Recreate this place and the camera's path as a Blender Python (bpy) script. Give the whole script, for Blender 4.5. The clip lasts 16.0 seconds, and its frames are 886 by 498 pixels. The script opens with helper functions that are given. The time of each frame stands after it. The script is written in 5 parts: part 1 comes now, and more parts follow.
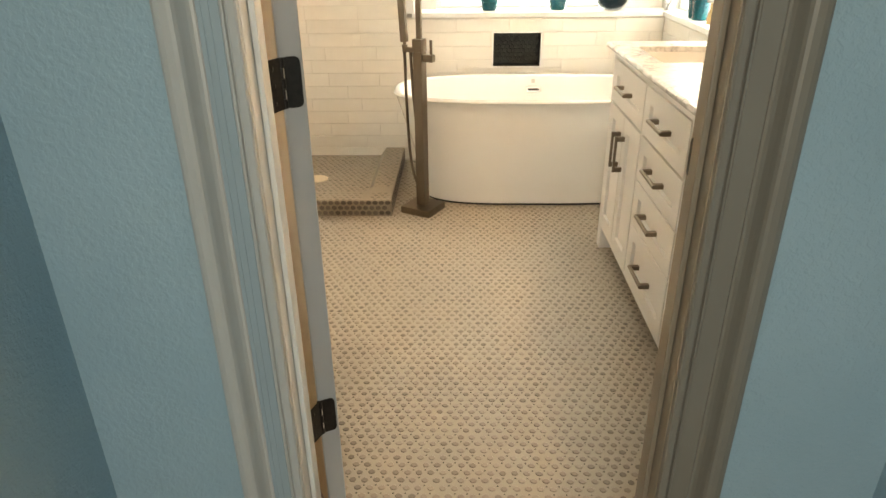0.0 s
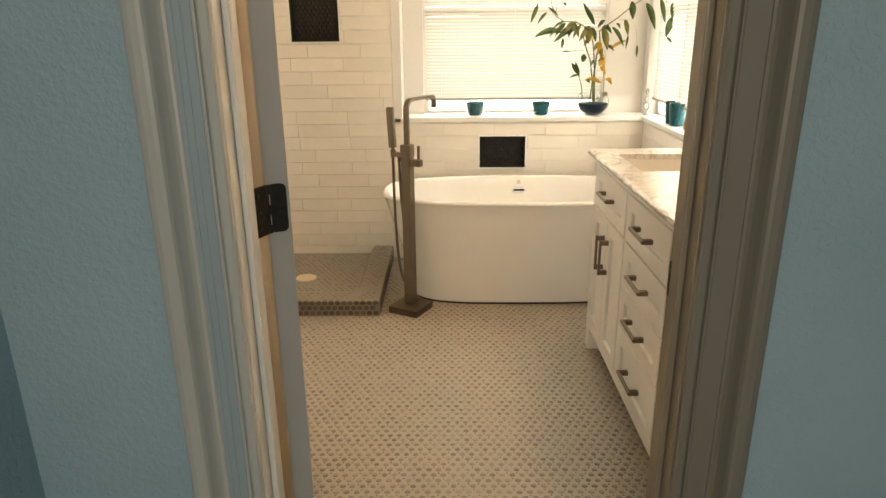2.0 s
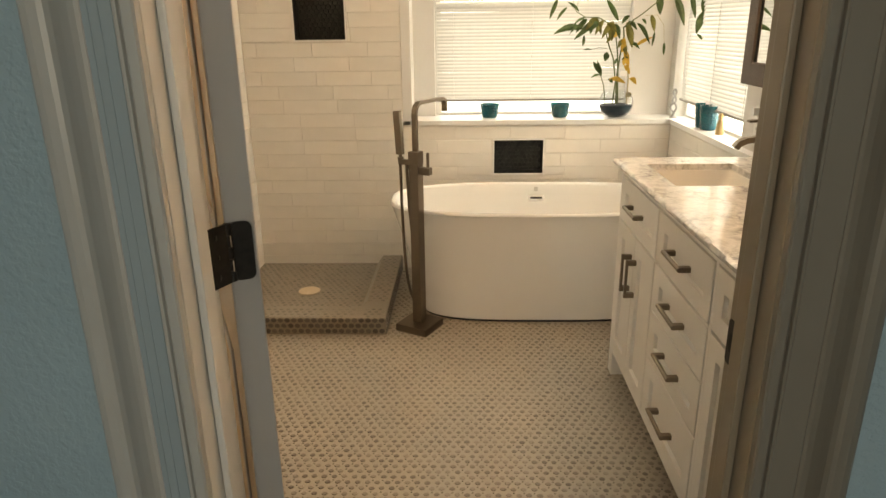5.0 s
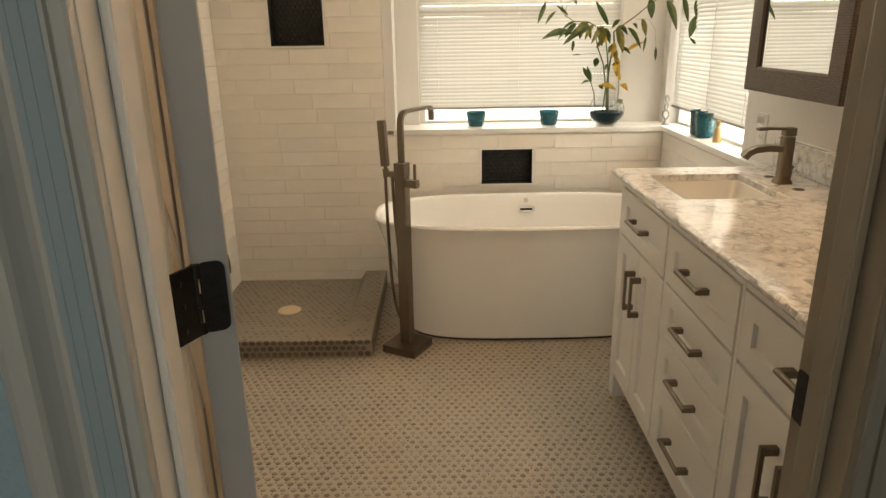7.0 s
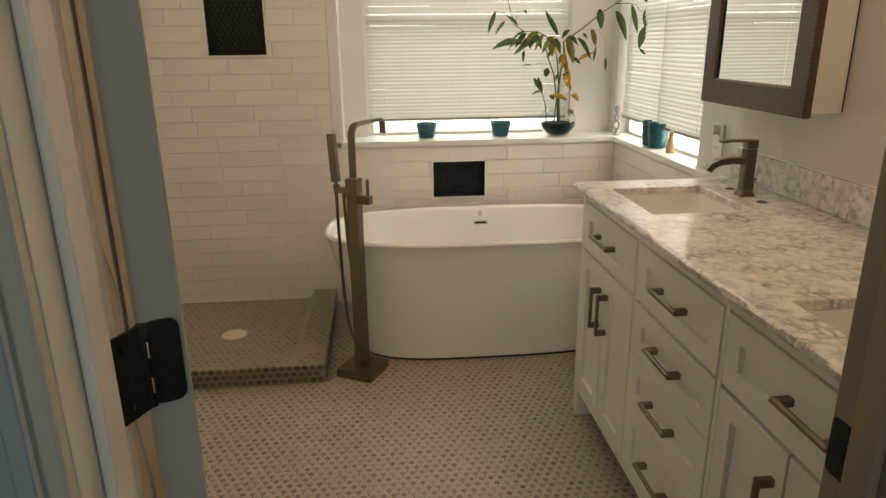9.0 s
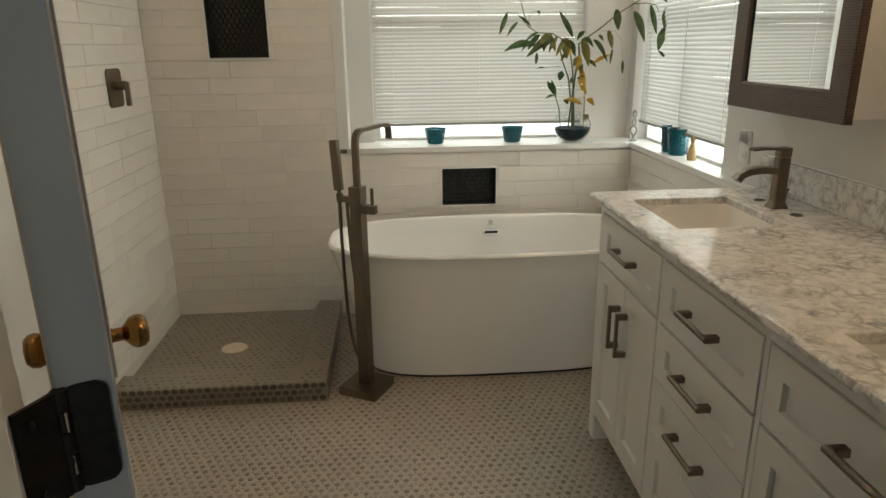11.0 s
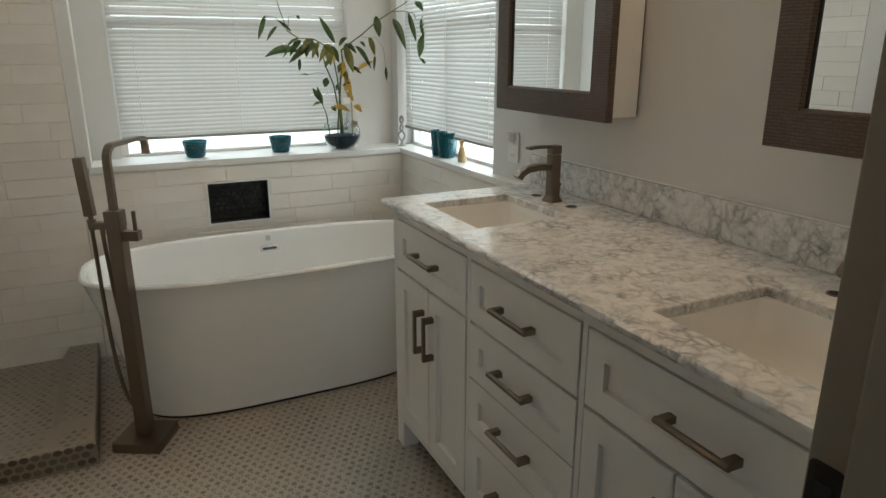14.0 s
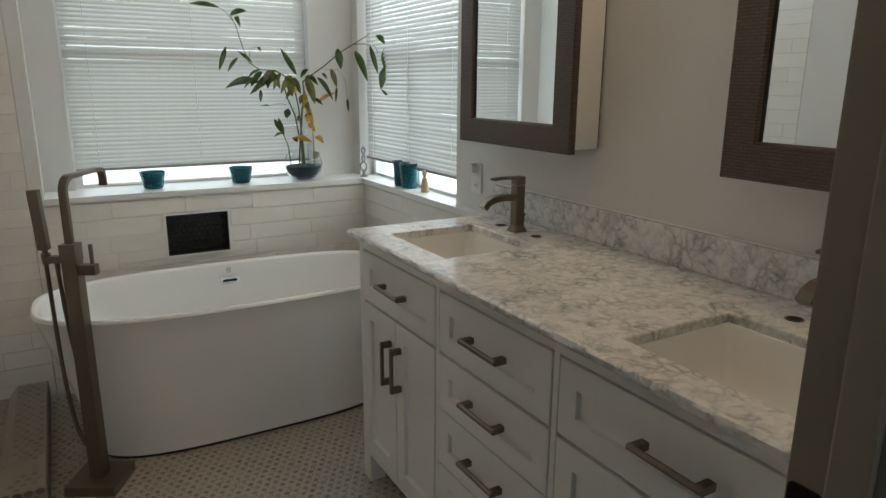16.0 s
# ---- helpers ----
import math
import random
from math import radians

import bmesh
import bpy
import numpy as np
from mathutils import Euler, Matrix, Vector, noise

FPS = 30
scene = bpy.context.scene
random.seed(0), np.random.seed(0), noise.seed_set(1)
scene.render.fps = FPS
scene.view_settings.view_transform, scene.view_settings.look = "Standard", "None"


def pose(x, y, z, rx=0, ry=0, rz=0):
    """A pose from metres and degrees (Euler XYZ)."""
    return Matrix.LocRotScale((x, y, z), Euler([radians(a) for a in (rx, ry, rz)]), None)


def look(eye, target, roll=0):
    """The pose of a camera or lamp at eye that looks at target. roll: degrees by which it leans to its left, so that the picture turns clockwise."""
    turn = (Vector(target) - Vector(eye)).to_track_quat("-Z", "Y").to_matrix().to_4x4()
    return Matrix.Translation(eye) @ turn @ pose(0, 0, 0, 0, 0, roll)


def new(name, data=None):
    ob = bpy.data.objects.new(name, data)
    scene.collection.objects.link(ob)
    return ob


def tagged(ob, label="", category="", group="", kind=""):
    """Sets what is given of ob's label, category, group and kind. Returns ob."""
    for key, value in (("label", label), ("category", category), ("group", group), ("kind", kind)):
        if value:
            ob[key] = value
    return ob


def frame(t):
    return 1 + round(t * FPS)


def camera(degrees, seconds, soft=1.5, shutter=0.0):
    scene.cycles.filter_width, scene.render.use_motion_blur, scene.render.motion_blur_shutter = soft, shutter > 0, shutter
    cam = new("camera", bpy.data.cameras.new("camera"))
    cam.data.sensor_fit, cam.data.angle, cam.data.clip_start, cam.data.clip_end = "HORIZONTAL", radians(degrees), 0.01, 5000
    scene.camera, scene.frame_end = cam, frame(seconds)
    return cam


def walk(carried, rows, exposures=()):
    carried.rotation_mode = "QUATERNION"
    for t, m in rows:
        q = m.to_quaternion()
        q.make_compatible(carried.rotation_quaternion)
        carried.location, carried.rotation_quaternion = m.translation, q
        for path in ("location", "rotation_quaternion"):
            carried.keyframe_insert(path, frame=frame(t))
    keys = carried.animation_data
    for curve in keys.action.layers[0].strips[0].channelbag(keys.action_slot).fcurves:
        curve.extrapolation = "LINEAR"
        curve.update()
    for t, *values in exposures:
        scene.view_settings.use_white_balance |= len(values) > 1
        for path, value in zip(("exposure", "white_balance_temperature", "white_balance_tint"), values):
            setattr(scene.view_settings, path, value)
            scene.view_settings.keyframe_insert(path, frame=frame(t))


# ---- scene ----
cam = camera(67.7, 16.0)
PATH = [
    (0, (0.043, 0.23, 1.316), (-0.007, 2.029, 0.443), -0.6),
    (0.5, (0.047, 0.231, 1.335), (-0.001, 2.063, 0.534), -1.0),
    (1, (0.051, 0.235, 1.355), (0.019, 2.104, 0.643), -0.9),
    (1.5, (0.057, 0.24, 1.369), (0.038, 2.125, 0.701), -0.8),
    (2, (0.057, 0.252, 1.376), (0.036, 2.15, 0.747), -0.5),
    (2.5, (0.06, 0.264, 1.383), (0.052, 2.166, 0.767), -0.5),
    (3, (0.061, 0.299, 1.385), (0.043, 2.199, 0.761), -0.5),
    (3.5, (0.064, 0.356, 1.383), (0.046, 2.253, 0.75), -0.3),
    (4, (0.074, 0.416, 1.383), (0.031, 2.31, 0.743), -0.7),
    (6.5, (0.064, 0.613, 1.375), (-0.014, 2.507, 0.739), -0.6),
    (7, (0.025, 0.667, 1.372), (0.023, 2.568, 0.75), -0.9),
    (7.5, (-0.007, 0.708, 1.372), (0.069, 2.61, 0.76), -0.9),
    (8, (-0.03, 0.731, 1.373), (0.136, 2.627, 0.759), -1.0),
    (8.5, (-0.034, 0.752, 1.375), (0.167, 2.644, 0.757), -0.7),
    (9, (-0.031, 0.788, 1.376), (0.144, 2.687, 0.775), -0.6),
    (9.5, (-0.021, 0.827, 1.38), (0.104, 2.735, 0.796), -1.0),
    (12, (-0.007, 0.989, 1.355), (0.2, 2.886, 0.755), 0.5),
    (12.5, (-0.038, 1.015, 1.354), (0.354, 2.878, 0.739), -0.3),
    (13, (-0.071, 1.03, 1.354), (0.5, 2.85, 0.752), -0.3),
    (13.5, (-0.091, 1.039, 1.351), (0.617, 2.816, 0.768), 0.0),
    (14, (-0.104, 1.044, 1.349), (0.738, 2.767, 0.781), 0.0),
    (14.5, (-0.109, 1.041, 1.35), (0.83, 2.72, 0.804), 0.2),
    (15, (-0.116, 1.039, 1.357), (0.889, 2.693, 0.854), 0.6),
    (15.5, (-0.129, 1.042, 1.358), (0.873, 2.701, 0.863), 0.5),
    (16, (-0.133, 1.052, 1.356), (0.834, 2.735, 0.872), 0.4),
]
LIGHT = [(0, 0.60, 9400, 15), (1, 0.33, 9900, 16), (2, 0.07, 10300, 18), (3.5, -0.07, 10800, 19), (7, -0.49, 10100, 19), (9.5, -0.88, 8900, 15), (12.5, -1.10, 7350, 10), (14.5, -1.19, 6950, 10), (16, -1.31, 6750, 10)]
walk(cam, [(t, look(eye, target, roll)) for t, eye, target, roll in PATH], LIGHT)

# ---- light: overcast day through both windows, and the unseen window of the room behind ----
world = bpy.data.worlds.new("sky")
scene.world = world
world.use_nodes = True
wn = world.node_tree.nodes
sky = wn.new("ShaderNodeTexSky")
sky.sky_type, sky.sun_disc = "NISHITA", False
sky.sun_elevation, sky.sun_rotation = radians(35), radians(200)
world.node_tree.links.new(sky.outputs[0], wn["Background"].inputs[0])
wn["Background"].inputs[1].default_value = 0.08


def window_lamp(name, power, size, m, colour):
    lamp = bpy.data.lights.new(name, "AREA")
    lamp.shape, lamp.size, lamp.size_y, lamp.energy, lamp.color = "RECTANGLE", size[0], size[1], power, colour
    ob = new(name, lamp)
    ob.matrix_world = m
    return ob


window_lamp("sky_light_back", 62, (1.9, 2.2), look((0.45, 4.95, 1.75), (0.45, 0, 1.5)), (0.79, 0.935, 1.0))
window_lamp("sky_light_side", 195, (3.2, 2.4), look((1.85, 4.6, 1.65), (0, 4.6, 1.4)), (0.79, 0.935, 1.0))
window_lamp("sky_light_hall", 25, (0.9, 1.35), look((-0.25, -2.26, 1.5), (0.45, 1.3, 1.3)), (0.80, 0.93, 1.0))


# ---- materials ----
def shader(name, colour, rough=0.5, metal=0.0, spec=0.5):
    m = bpy.data.materials.new(name)
    m.use_nodes = True
    n, l = m.node_tree.nodes, m.node_tree.links
    b = n["Principled BSDF"]
    b.inputs["Base Color"].default_value = (*colour, 1)
    b.inputs["Roughness"].default_value = rough
    b.inputs["Metallic"].default_value = metal
    b.inputs["Specular IOR Level"].default_value = spec
    return m, n, l, b


def coords(n, l, scale=(1, 1, 1), space="Object"):
    tc, mp = n.new("ShaderNodeTexCoord"), n.new("ShaderNodeMapping")
    mp.inputs["Scale"].default_value = scale
    l.new(tc.outputs[space], mp.inputs[0])
    return mp.outputs[0]


def noisy(n, l, vec, scale, detail=3.0, rough=0.6, warp=0.0):
    t = n.new("ShaderNodeTexNoise")
    t.inputs["Scale"].default_value, t.inputs["Detail"].default_value = scale, detail
    t.inputs["Roughness"].default_value, t.inputs["Distortion"].default_value = rough, warp
    l.new(vec, t.inputs["Vector"])
    return t.outputs[0]


def ramp(n, l, fac, *stops):
    r = n.new("ShaderNodeValToRGB")
    while len(r.color_ramp.elements) < len(stops):
        r.color_ramp.elements.new(0.5)
    for e, (p, c) in zip(r.color_ramp.elements, stops):
        e.position, e.color = p, (*c, 1)
    l.new(fac, r.inputs[0])
    return r.outputs[0]


def bumped(n, l, b, height, strength, distance):
    k = n.new("ShaderNodeBump")
    k.inputs["Strength"].default_value, k.inputs["Distance"].default_value = strength, distance
    l.new(height, k.inputs["Height"])
    l.new(k.outputs[0], b.inputs["Normal"])


def tint(c, f):
    return tuple(min(1, x * f) for x in c)


def surface(name, colour, rough, metal=0.0, grain=60.0, vary=0.08, bump=0.15, depth=0.001, pieces=False, spec=0.5, large=3.0, stretch=(1, 1, 1)):
    """A plain surface with stains at one scale and grain at another, and each piece a little different where asked."""
    m, n, l, b = shader(name, colour, rough, metal, spec)
    v = coords(n, l, stretch)
    fine, coarse = noisy(n, l, v, grain), noisy(n, l, v, large, 2.0)
    mix = n.new("ShaderNodeMix")
    mix.data_type = "FLOAT"
    mix.inputs[0].default_value = 0.55
    l.new(fine, mix.inputs[2]), l.new(coarse, mix.inputs[3])
    col = ramp(n, l, mix.outputs[0], (0.3, tint(colour, 1 - vary)), (0.7, tint(colour, 1 + vary)))
    if pieces:
        info, hsv, add = n.new("ShaderNodeObjectInfo"), n.new("ShaderNodeHueSaturation"), n.new("ShaderNodeMapRange")
        l.new(info.outputs["Random"], add.inputs[0])
        add.inputs[3].default_value, add.inputs[4].default_value = 1 - pieces, 1 + pieces
        l.new(add.outputs[0], hsv.inputs["Value"]), l.new(col, hsv.inputs["Color"])
        col = hsv.outputs[0]
    l.new(col, b.inputs["Base Color"])
    rr = n.new("ShaderNodeMapRange")
    rr.inputs[3].default_value, rr.inputs[4].default_value = max(0.02, rough * 0.8), min(1, rough * 1.25)
    l.new(coarse, rr.inputs[0]), l.new(rr.outputs[0], b.inputs["Roughness"])
    if bump:
        bumped(n, l, b, fine, bump, depth)
    return m


WHITE_TILE = surface("glazed_white_tile", (0.82, 0.785, 0.735), 0.22, grain=14, vary=0.04, bump=0.25, depth=0.003, pieces=0.035, large=4)
GROUT = surface("pale_grout", (0.70, 0.66, 0.61), 0.9, grain=300, vary=0.12, bump=0.4)
WALL_WHITE = surface("white_wall_paint", (0.70, 0.685, 0.665), 0.55, grain=120, vary=0.02, bump=0.12, depth=0.002)
TRIM_WHITE = surface("white_trim_paint", (0.76, 0.755, 0.74), 0.35, grain=18, vary=0.03, bump=0.03, stretch=(1, 1, 0.2))
# a darker white than TRIM_WHITE
CASING_WHITE = surface("darker_white_casing_paint", (0.52, 0.52, 0.505), 0.35, grain=18, vary=0.04, bump=0, stretch=(1, 1, 0.2))
# right casing: dark copy of the white trim, its shade in the colour
TRIM_SHADED = surface("shaded_trim_paint", (0.23, 0.205, 0.175), 0.4, grain=18, vary=0.05, bump=0, stretch=(1, 1, 0.2))
# right jamb and stop: trim colour lowered to carry the shade there
JAMB_SHADED = surface("shaded_jamb_paint", (0.29, 0.235, 0.18), 0.4, grain=18, vary=0.05, bump=0.05, stretch=(1, 1, 0.2))
FIELD_BLUE = surface("blue_grey_trim_paint", (0.34, 0.43, 0.48), 0.3, grain=18, vary=0.05, bump=0.03, stretch=(1, 1, 0.2))
# door paint with the warm light on its bathroom face mixed into the colour
DOOR_WARM_LIT = surface("warm_lit_door_paint", (0.60, 0.46, 0.30), 0.4, grain=40, vary=0.08, bump=0.1, stretch=(1, 1, 0.15))
CABINET = surface("white_cabinet_paint", (0.82, 0.805, 0.78), 0.38, grain=90, vary=0.02, bump=0.04)
CEILING = surface("white_ceiling_paint", (0.85, 0.84, 0.82), 0.8, grain=150, vary=0.03, bump=0.3)
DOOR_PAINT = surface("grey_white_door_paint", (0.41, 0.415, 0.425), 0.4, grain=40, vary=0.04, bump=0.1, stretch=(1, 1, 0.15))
PORCELAIN = surface("white_porcelain", (0.85, 0.84, 0.82), 0.12, grain=5, vary=0.01, bump=0)
ACRYLIC = surface("white_acrylic", (0.83, 0.82, 0.80), 0.14, grain=8, vary=0.012, bump=0)
BRONZE = surface("brushed_champagne_bronze", (0.21, 0.168, 0.13), 0.32, 1.0, grain=400, vary=0.12, bump=0.05, stretch=(1, 1, 0.08))
CHROME = surface("chrome", (0.75, 0.75, 0.76), 0.1, 1.0, grain=50, vary=0.03, bump=0)
STEEL = surface("grey_worn_steel", (0.42, 0.42, 0.41), 0.3, 1.0, grain=60, vary=0.2, bump=0.05)
BLACK_METAL = surface("oil_rubbed_black_metal", (0.025, 0.022, 0.02), 0.42, 0.6, grain=80, vary=0.5, bump=0.1)
BRASS = surface("aged_brass", (0.30, 0.165, 0.06), 0.2, 1.0, grain=60, vary=0.15, bump=0.03)
HEX_DARK = surface("dark_glazed_hexagon", (0.012, 0.014, 0.013), 0.42, grain=40, vary=0.4, bump=0.1, pieces=0.5)
DARK_GROUT = surface("dark_grout", (0.012, 0.012, 0.012), 0.9, grain=200, vary=0.2)
FLOOR_BASE = surface("pale_mosaic_lattice", (0.41, 0.36, 0.30), 0.5, grain=260, vary=0.12, bump=0.3, large=2.2)
OVAL = surface("taupe_marble_oval", (0.295, 0.25, 0.208), 0.35, grain=120, vary=0.18, bump=0.1, pieces=0.3)
DOT = surface("dark_mosaic_dot", (0.07, 0.062, 0.055), 0.4, grain=80, vary=0.2, bump=0, pieces=0.4)
# floor lattice again, darkened for the shade over the shower base
PAN_BASE = surface("shaded_mosaic_lattice", (0.30, 0.262, 0.218), 0.5, grain=260, vary=0.12, bump=0.3, large=2.2)
DRAIN = surface("pale_drain_cover", (0.72, 0.60, 0.47), 0.5, grain=80, vary=0.06, bump=0.1)
PLASTIC = surface("white_plastic", (0.80, 0.79, 0.77), 0.3, grain=60, vary=0.02, bump=0)
DARK = surface("dark_recess", (0.02, 0.02, 0.02), 0.7, grain=60, vary=0.2, bump=0)
HALL_FLOOR = surface("hall_floorboards", (0.26, 0.19, 0.13), 0.45, grain=8, vary=0.25, bump=0.1, stretch=(6, 0.6, 1))
BLIND_CORD = surface("white_cord", (0.75, 0.75, 0.73), 0.8, grain=300, vary=0.05, bump=0)
FIGURE_WOOD = surface("tan_carved_wood", (0.48, 0.33, 0.16), 0.5, grain=60, vary=0.25, bump=0.2)


def orange_peel():
    m, n, l, b = shader("pale_blue_wall_paint", (0.32, 0.475, 0.56), 0.5)
    v = coords(n, l)
    a, c = noisy(n, l, v, 95, 2.0, 0.5), noisy(n, l, v, 2.5, 2.0)
    l.new(ramp(n, l, c, (0.3, (0.30, 0.455, 0.54)), (0.7, (0.34, 0.495, 0.58))), b.inputs["Base Color"])
    h = ramp(n, l, a, (0.42, (0, 0, 0)), (0.62, (1, 1, 1)))
    bumped(n, l, b, h, 0.45, 0.002)
    return m


BLUE = orange_peel()


def marble():
    m, n, l, b = shader("white_marble_grey_veins", (0.75, 0.74, 0.72), 0.12)
    v = coords(n, l)
    warp = n.new("ShaderNodeTexNoise")
    warp.inputs["Scale"].default_value, warp.inputs["Detail"].default_value = 7, 6
    l.new(v, warp.inputs["Vector"])
    off = n.new("ShaderNodeVectorMath")
    off.operation = "MULTIPLY_ADD"
    off.inputs[1].default_value = (0.13, 0.13, 0.13)
    l.new(warp.outputs["Color"], off.inputs[0]), l.new(v, off.inputs[2])

    def veins(scale, wide, dark):
        t = n.new("ShaderNodeTexVoronoi")
        t.feature = "DISTANCE_TO_EDGE"
        t.inputs["Scale"].default_value = scale
        l.new(off.outputs[0], t.inputs["Vector"])
        return ramp(n, l, t.outputs["Distance"], (0.0, (dark, dark, dark)), (wide * 0.4, (0.5 + dark / 2,) * 3), (wide, (1, 1, 1)))

    def times(a, c):
        x = n.new("ShaderNodeMix")
        x.data_type, x.blend_type = "RGBA", "MULTIPLY"
        x.inputs[0].default_value = 1
        l.new(a, x.inputs[6]), l.new(c, x.inputs[7])
        return x.outputs[2]

    def strength(a, fac, lo, hi):
        x = n.new("ShaderNodeMix")
        x.data_type = "RGBA"
        x.inputs[6].default_value = (1, 1, 1, 1)
        l.new(ramp(n, l, fac, (lo, (0, 0, 0)), (hi, (1, 1, 1))), x.inputs[0]), l.new(a, x.inputs[7])
        return x.outputs[2]

    ground = ramp(n, l, noisy(n, l, v, 26, 7.0, 0.72, 1.2), (0.33, (0.44, 0.44, 0.455)), (0.46, (0.72, 0.715, 0.705)), (0.58, (0.83, 0.82, 0.80)))
    big = strength(veins(28, 0.22, 0.46), noisy(n, l, v, 9, 4.0), 0.44, 0.66)
    small = strength(veins(60, 0.25, 0.58), noisy(n, l, v, 12, 3.0), 0.50, 0.72)
    l.new(times(times(ground, big), small), b.inputs["Base Color"])
    return m


MARBLE = marble()


def woven_wood():
    m, n, l, b = shader("dark_brown_textured_wood", (0.10, 0.062, 0.045), 0.5)
    v = coords(n, l)
    t = n.new("ShaderNodeTexBrick")
    t.inputs["Scale"].default_value = 1
    t.inputs["Brick Width"].default_value, t.inputs["Row Height"].default_value, t.inputs["Mortar Size"].default_value = 0.022, 0.007, 0.0012
    t.inputs["Mortar Smooth"].default_value = 0.5
    sw = n.new("ShaderNodeMapping")
    sw.inputs["Rotation"].default_value = (0, radians(90), radians(90))
    l.new(v, sw.inputs[0]), l.new(sw.outputs[0], t.inputs["Vector"])
    g = noisy(n, l, coords(n, l, (1, 1, 8)), 40, 4)
    col = ramp(n, l, g, (0.3, (0.065, 0.038, 0.028)), (0.7, (0.135, 0.086, 0.062)))
    x = n.new("ShaderNodeMix")
    x.data_type = "RGBA"
    x.inputs[7].default_value = (0.045, 0.027, 0.02, 1)
    l.new(t.outputs["Fac"], x.inputs[0]), l.new(col, x.inputs[6]), l.new(x.outputs[2], b.inputs["Base Color"])
    inv = n.new("ShaderNodeMath")
    inv.operation, inv.inputs[0].default_value = "SUBTRACT", 1
    l.new(t.outputs["Fac"], inv.inputs[1])
    bumped(n, l, b, inv.outputs[0], 0.6, 0.001)
    return m


FRAME_WOOD = woven_wood()


def glassy(name, colour, rough=0.02, bump=0.0, scale=90.0, ior=1.45, weight=1.0):
    m, n, l, b = shader(name, colour, rough)
    b.inputs["Transmission Weight"].default_value, b.inputs["IOR"].default_value = weight, ior
    if bump:
        t = n.new("ShaderNodeTexVoronoi")
        t.inputs["Scale"].default_value = scale
        l.new(coords(n, l), t.inputs["Vector"])
        bumped(n, l, b, t.outputs["Distance"], bump, 0.003)
    return m


PANE = glassy("window_glass", (0.97, 0.98, 0.98), 0.0, ior=1.1)
BOWL_GLASS = glassy("clear_bowl_glass", (0.95, 0.97, 0.97), 0.0, ior=1.2)
TEAL = glassy("teal_hammered_glass", (0.0, 0.15, 0.20), 0.10, 1.0, 95, weight=0.45)
# rail plastic with its backlit darkness put into the colour
RAIL = surface("shaded_rail_plastic", (0.30, 0.29, 0.27), 0.4, grain=60, vary=0.05, bump=0)
NIGHT = glassy("frosted_night_light", (0.9, 0.9, 0.9), 0.1, weight=0.15)
PEBBLE = surface("dark_teal_pebbles", (0.004, 0.025, 0.036), 0.5, grain=140, vary=0.5, bump=0.6, depth=0.004, spec=0.2)
MIRROR = shader("mirror", (0.9, 0.92, 0.92), 0.0, 1.0)[0]


def lit_glass(name, strength):
    m, n, l, b = shader(name, (0.9, 0.85, 0.75), 0.4)
    b.inputs["Emission Color"].default_value, b.inputs["Emission Strength"].default_value = (1.0, 0.745, 0.49, 1), strength
    return m


LAMP_GLASS = lit_glass("warm_lamp_glass", 35)
DOME_GLASS = lit_glass("warm_dome_glass", 20)


def translucent(name, colour, share, rough=0.4, veins=0.0, pieces=0.0):
    m, n, l, b = shader(name, colour, rough)
    col = ramp(n, l, noisy(n, l, coords(n, l), 35, 3), (0.3, tint(colour, 1 - veins)), (0.7, tint(colour, 1 + veins)))
    l.new(col, b.inputs["Base Color"])
    t, mix = n.new("ShaderNodeBsdfTranslucent"), n.new("ShaderNodeMixShader")
    l.new(col, t.inputs["Color"])
    mix.inputs[0].default_value = share
    l.new(b.outputs[0], mix.inputs[1]), l.new(t.outputs[0], mix.inputs[2])
    l.new(mix.outputs[0], n["Material Output"].inputs["Surface"])
    return m


SLAT = translucent("white_vinyl_slat", (0.60, 0.60, 0.585), 0.10, 0.4, 0.02)
LEAF = translucent("green_leaf", (0.055, 0.10, 0.030), 0.25, 0.4, 0.3)
LEAF_OLIVE = translucent("olive_leaf", (0.17, 0.16, 0.04), 0.3, 0.45, 0.3)
LEAF_YELLOW = translucent("yellowed_leaf", (0.55, 0.33, 0.06), 0.3, 0.5, 0.2)
STEM = surface("bamboo_stem", (0.10, 0.13, 0.05), 0.45, grain=40, vary=0.3, bump=0.1, stretch=(1, 1, 0.2))
STEM_DRY = surface("dry_stem", (0.42, 0.36, 0.22), 0.6, grain=40, vary=0.2, bump=0.1)


# ---- building helpers ----
def world_of(ob):
    m = ob.matrix_parent_inverse @ ob.matrix_basis
    return world_of(ob.parent) @ m if ob.parent else ob.matrix_basis.copy()


def part(name, bm, material, parent=None, label="", smooth=False, local=False):
    """Links a bmesh as one mesh object, in world coordinates unless local, under a thing or a part."""
    me = bpy.data.meshes.new(name)
    bmesh.ops.recalc_face_normals(bm, faces=bm.faces)
    bm.to_mesh(me)
    bm.free()
    me.materials.append(material)
    if smooth:
        me.shade_smooth()
        me.set_sharp_from_angle(angle=radians(38))
    ob = new(name, me)
    if parent:
        ob.parent = parent
        if not local:
            ob.matrix_parent_inverse = world_of(parent).inverted()
    if label:
        tagged(ob, label)
    return ob


def thing(name, at, label, category, group="", turn=0.0):
    ob = new(name)
    ob.matrix_basis = pose(*at, 0, 0, turn)
    return tagged(ob, label, category, group)


def structure(ob, label, category):
    return tagged(ob, label, category, kind="structure")


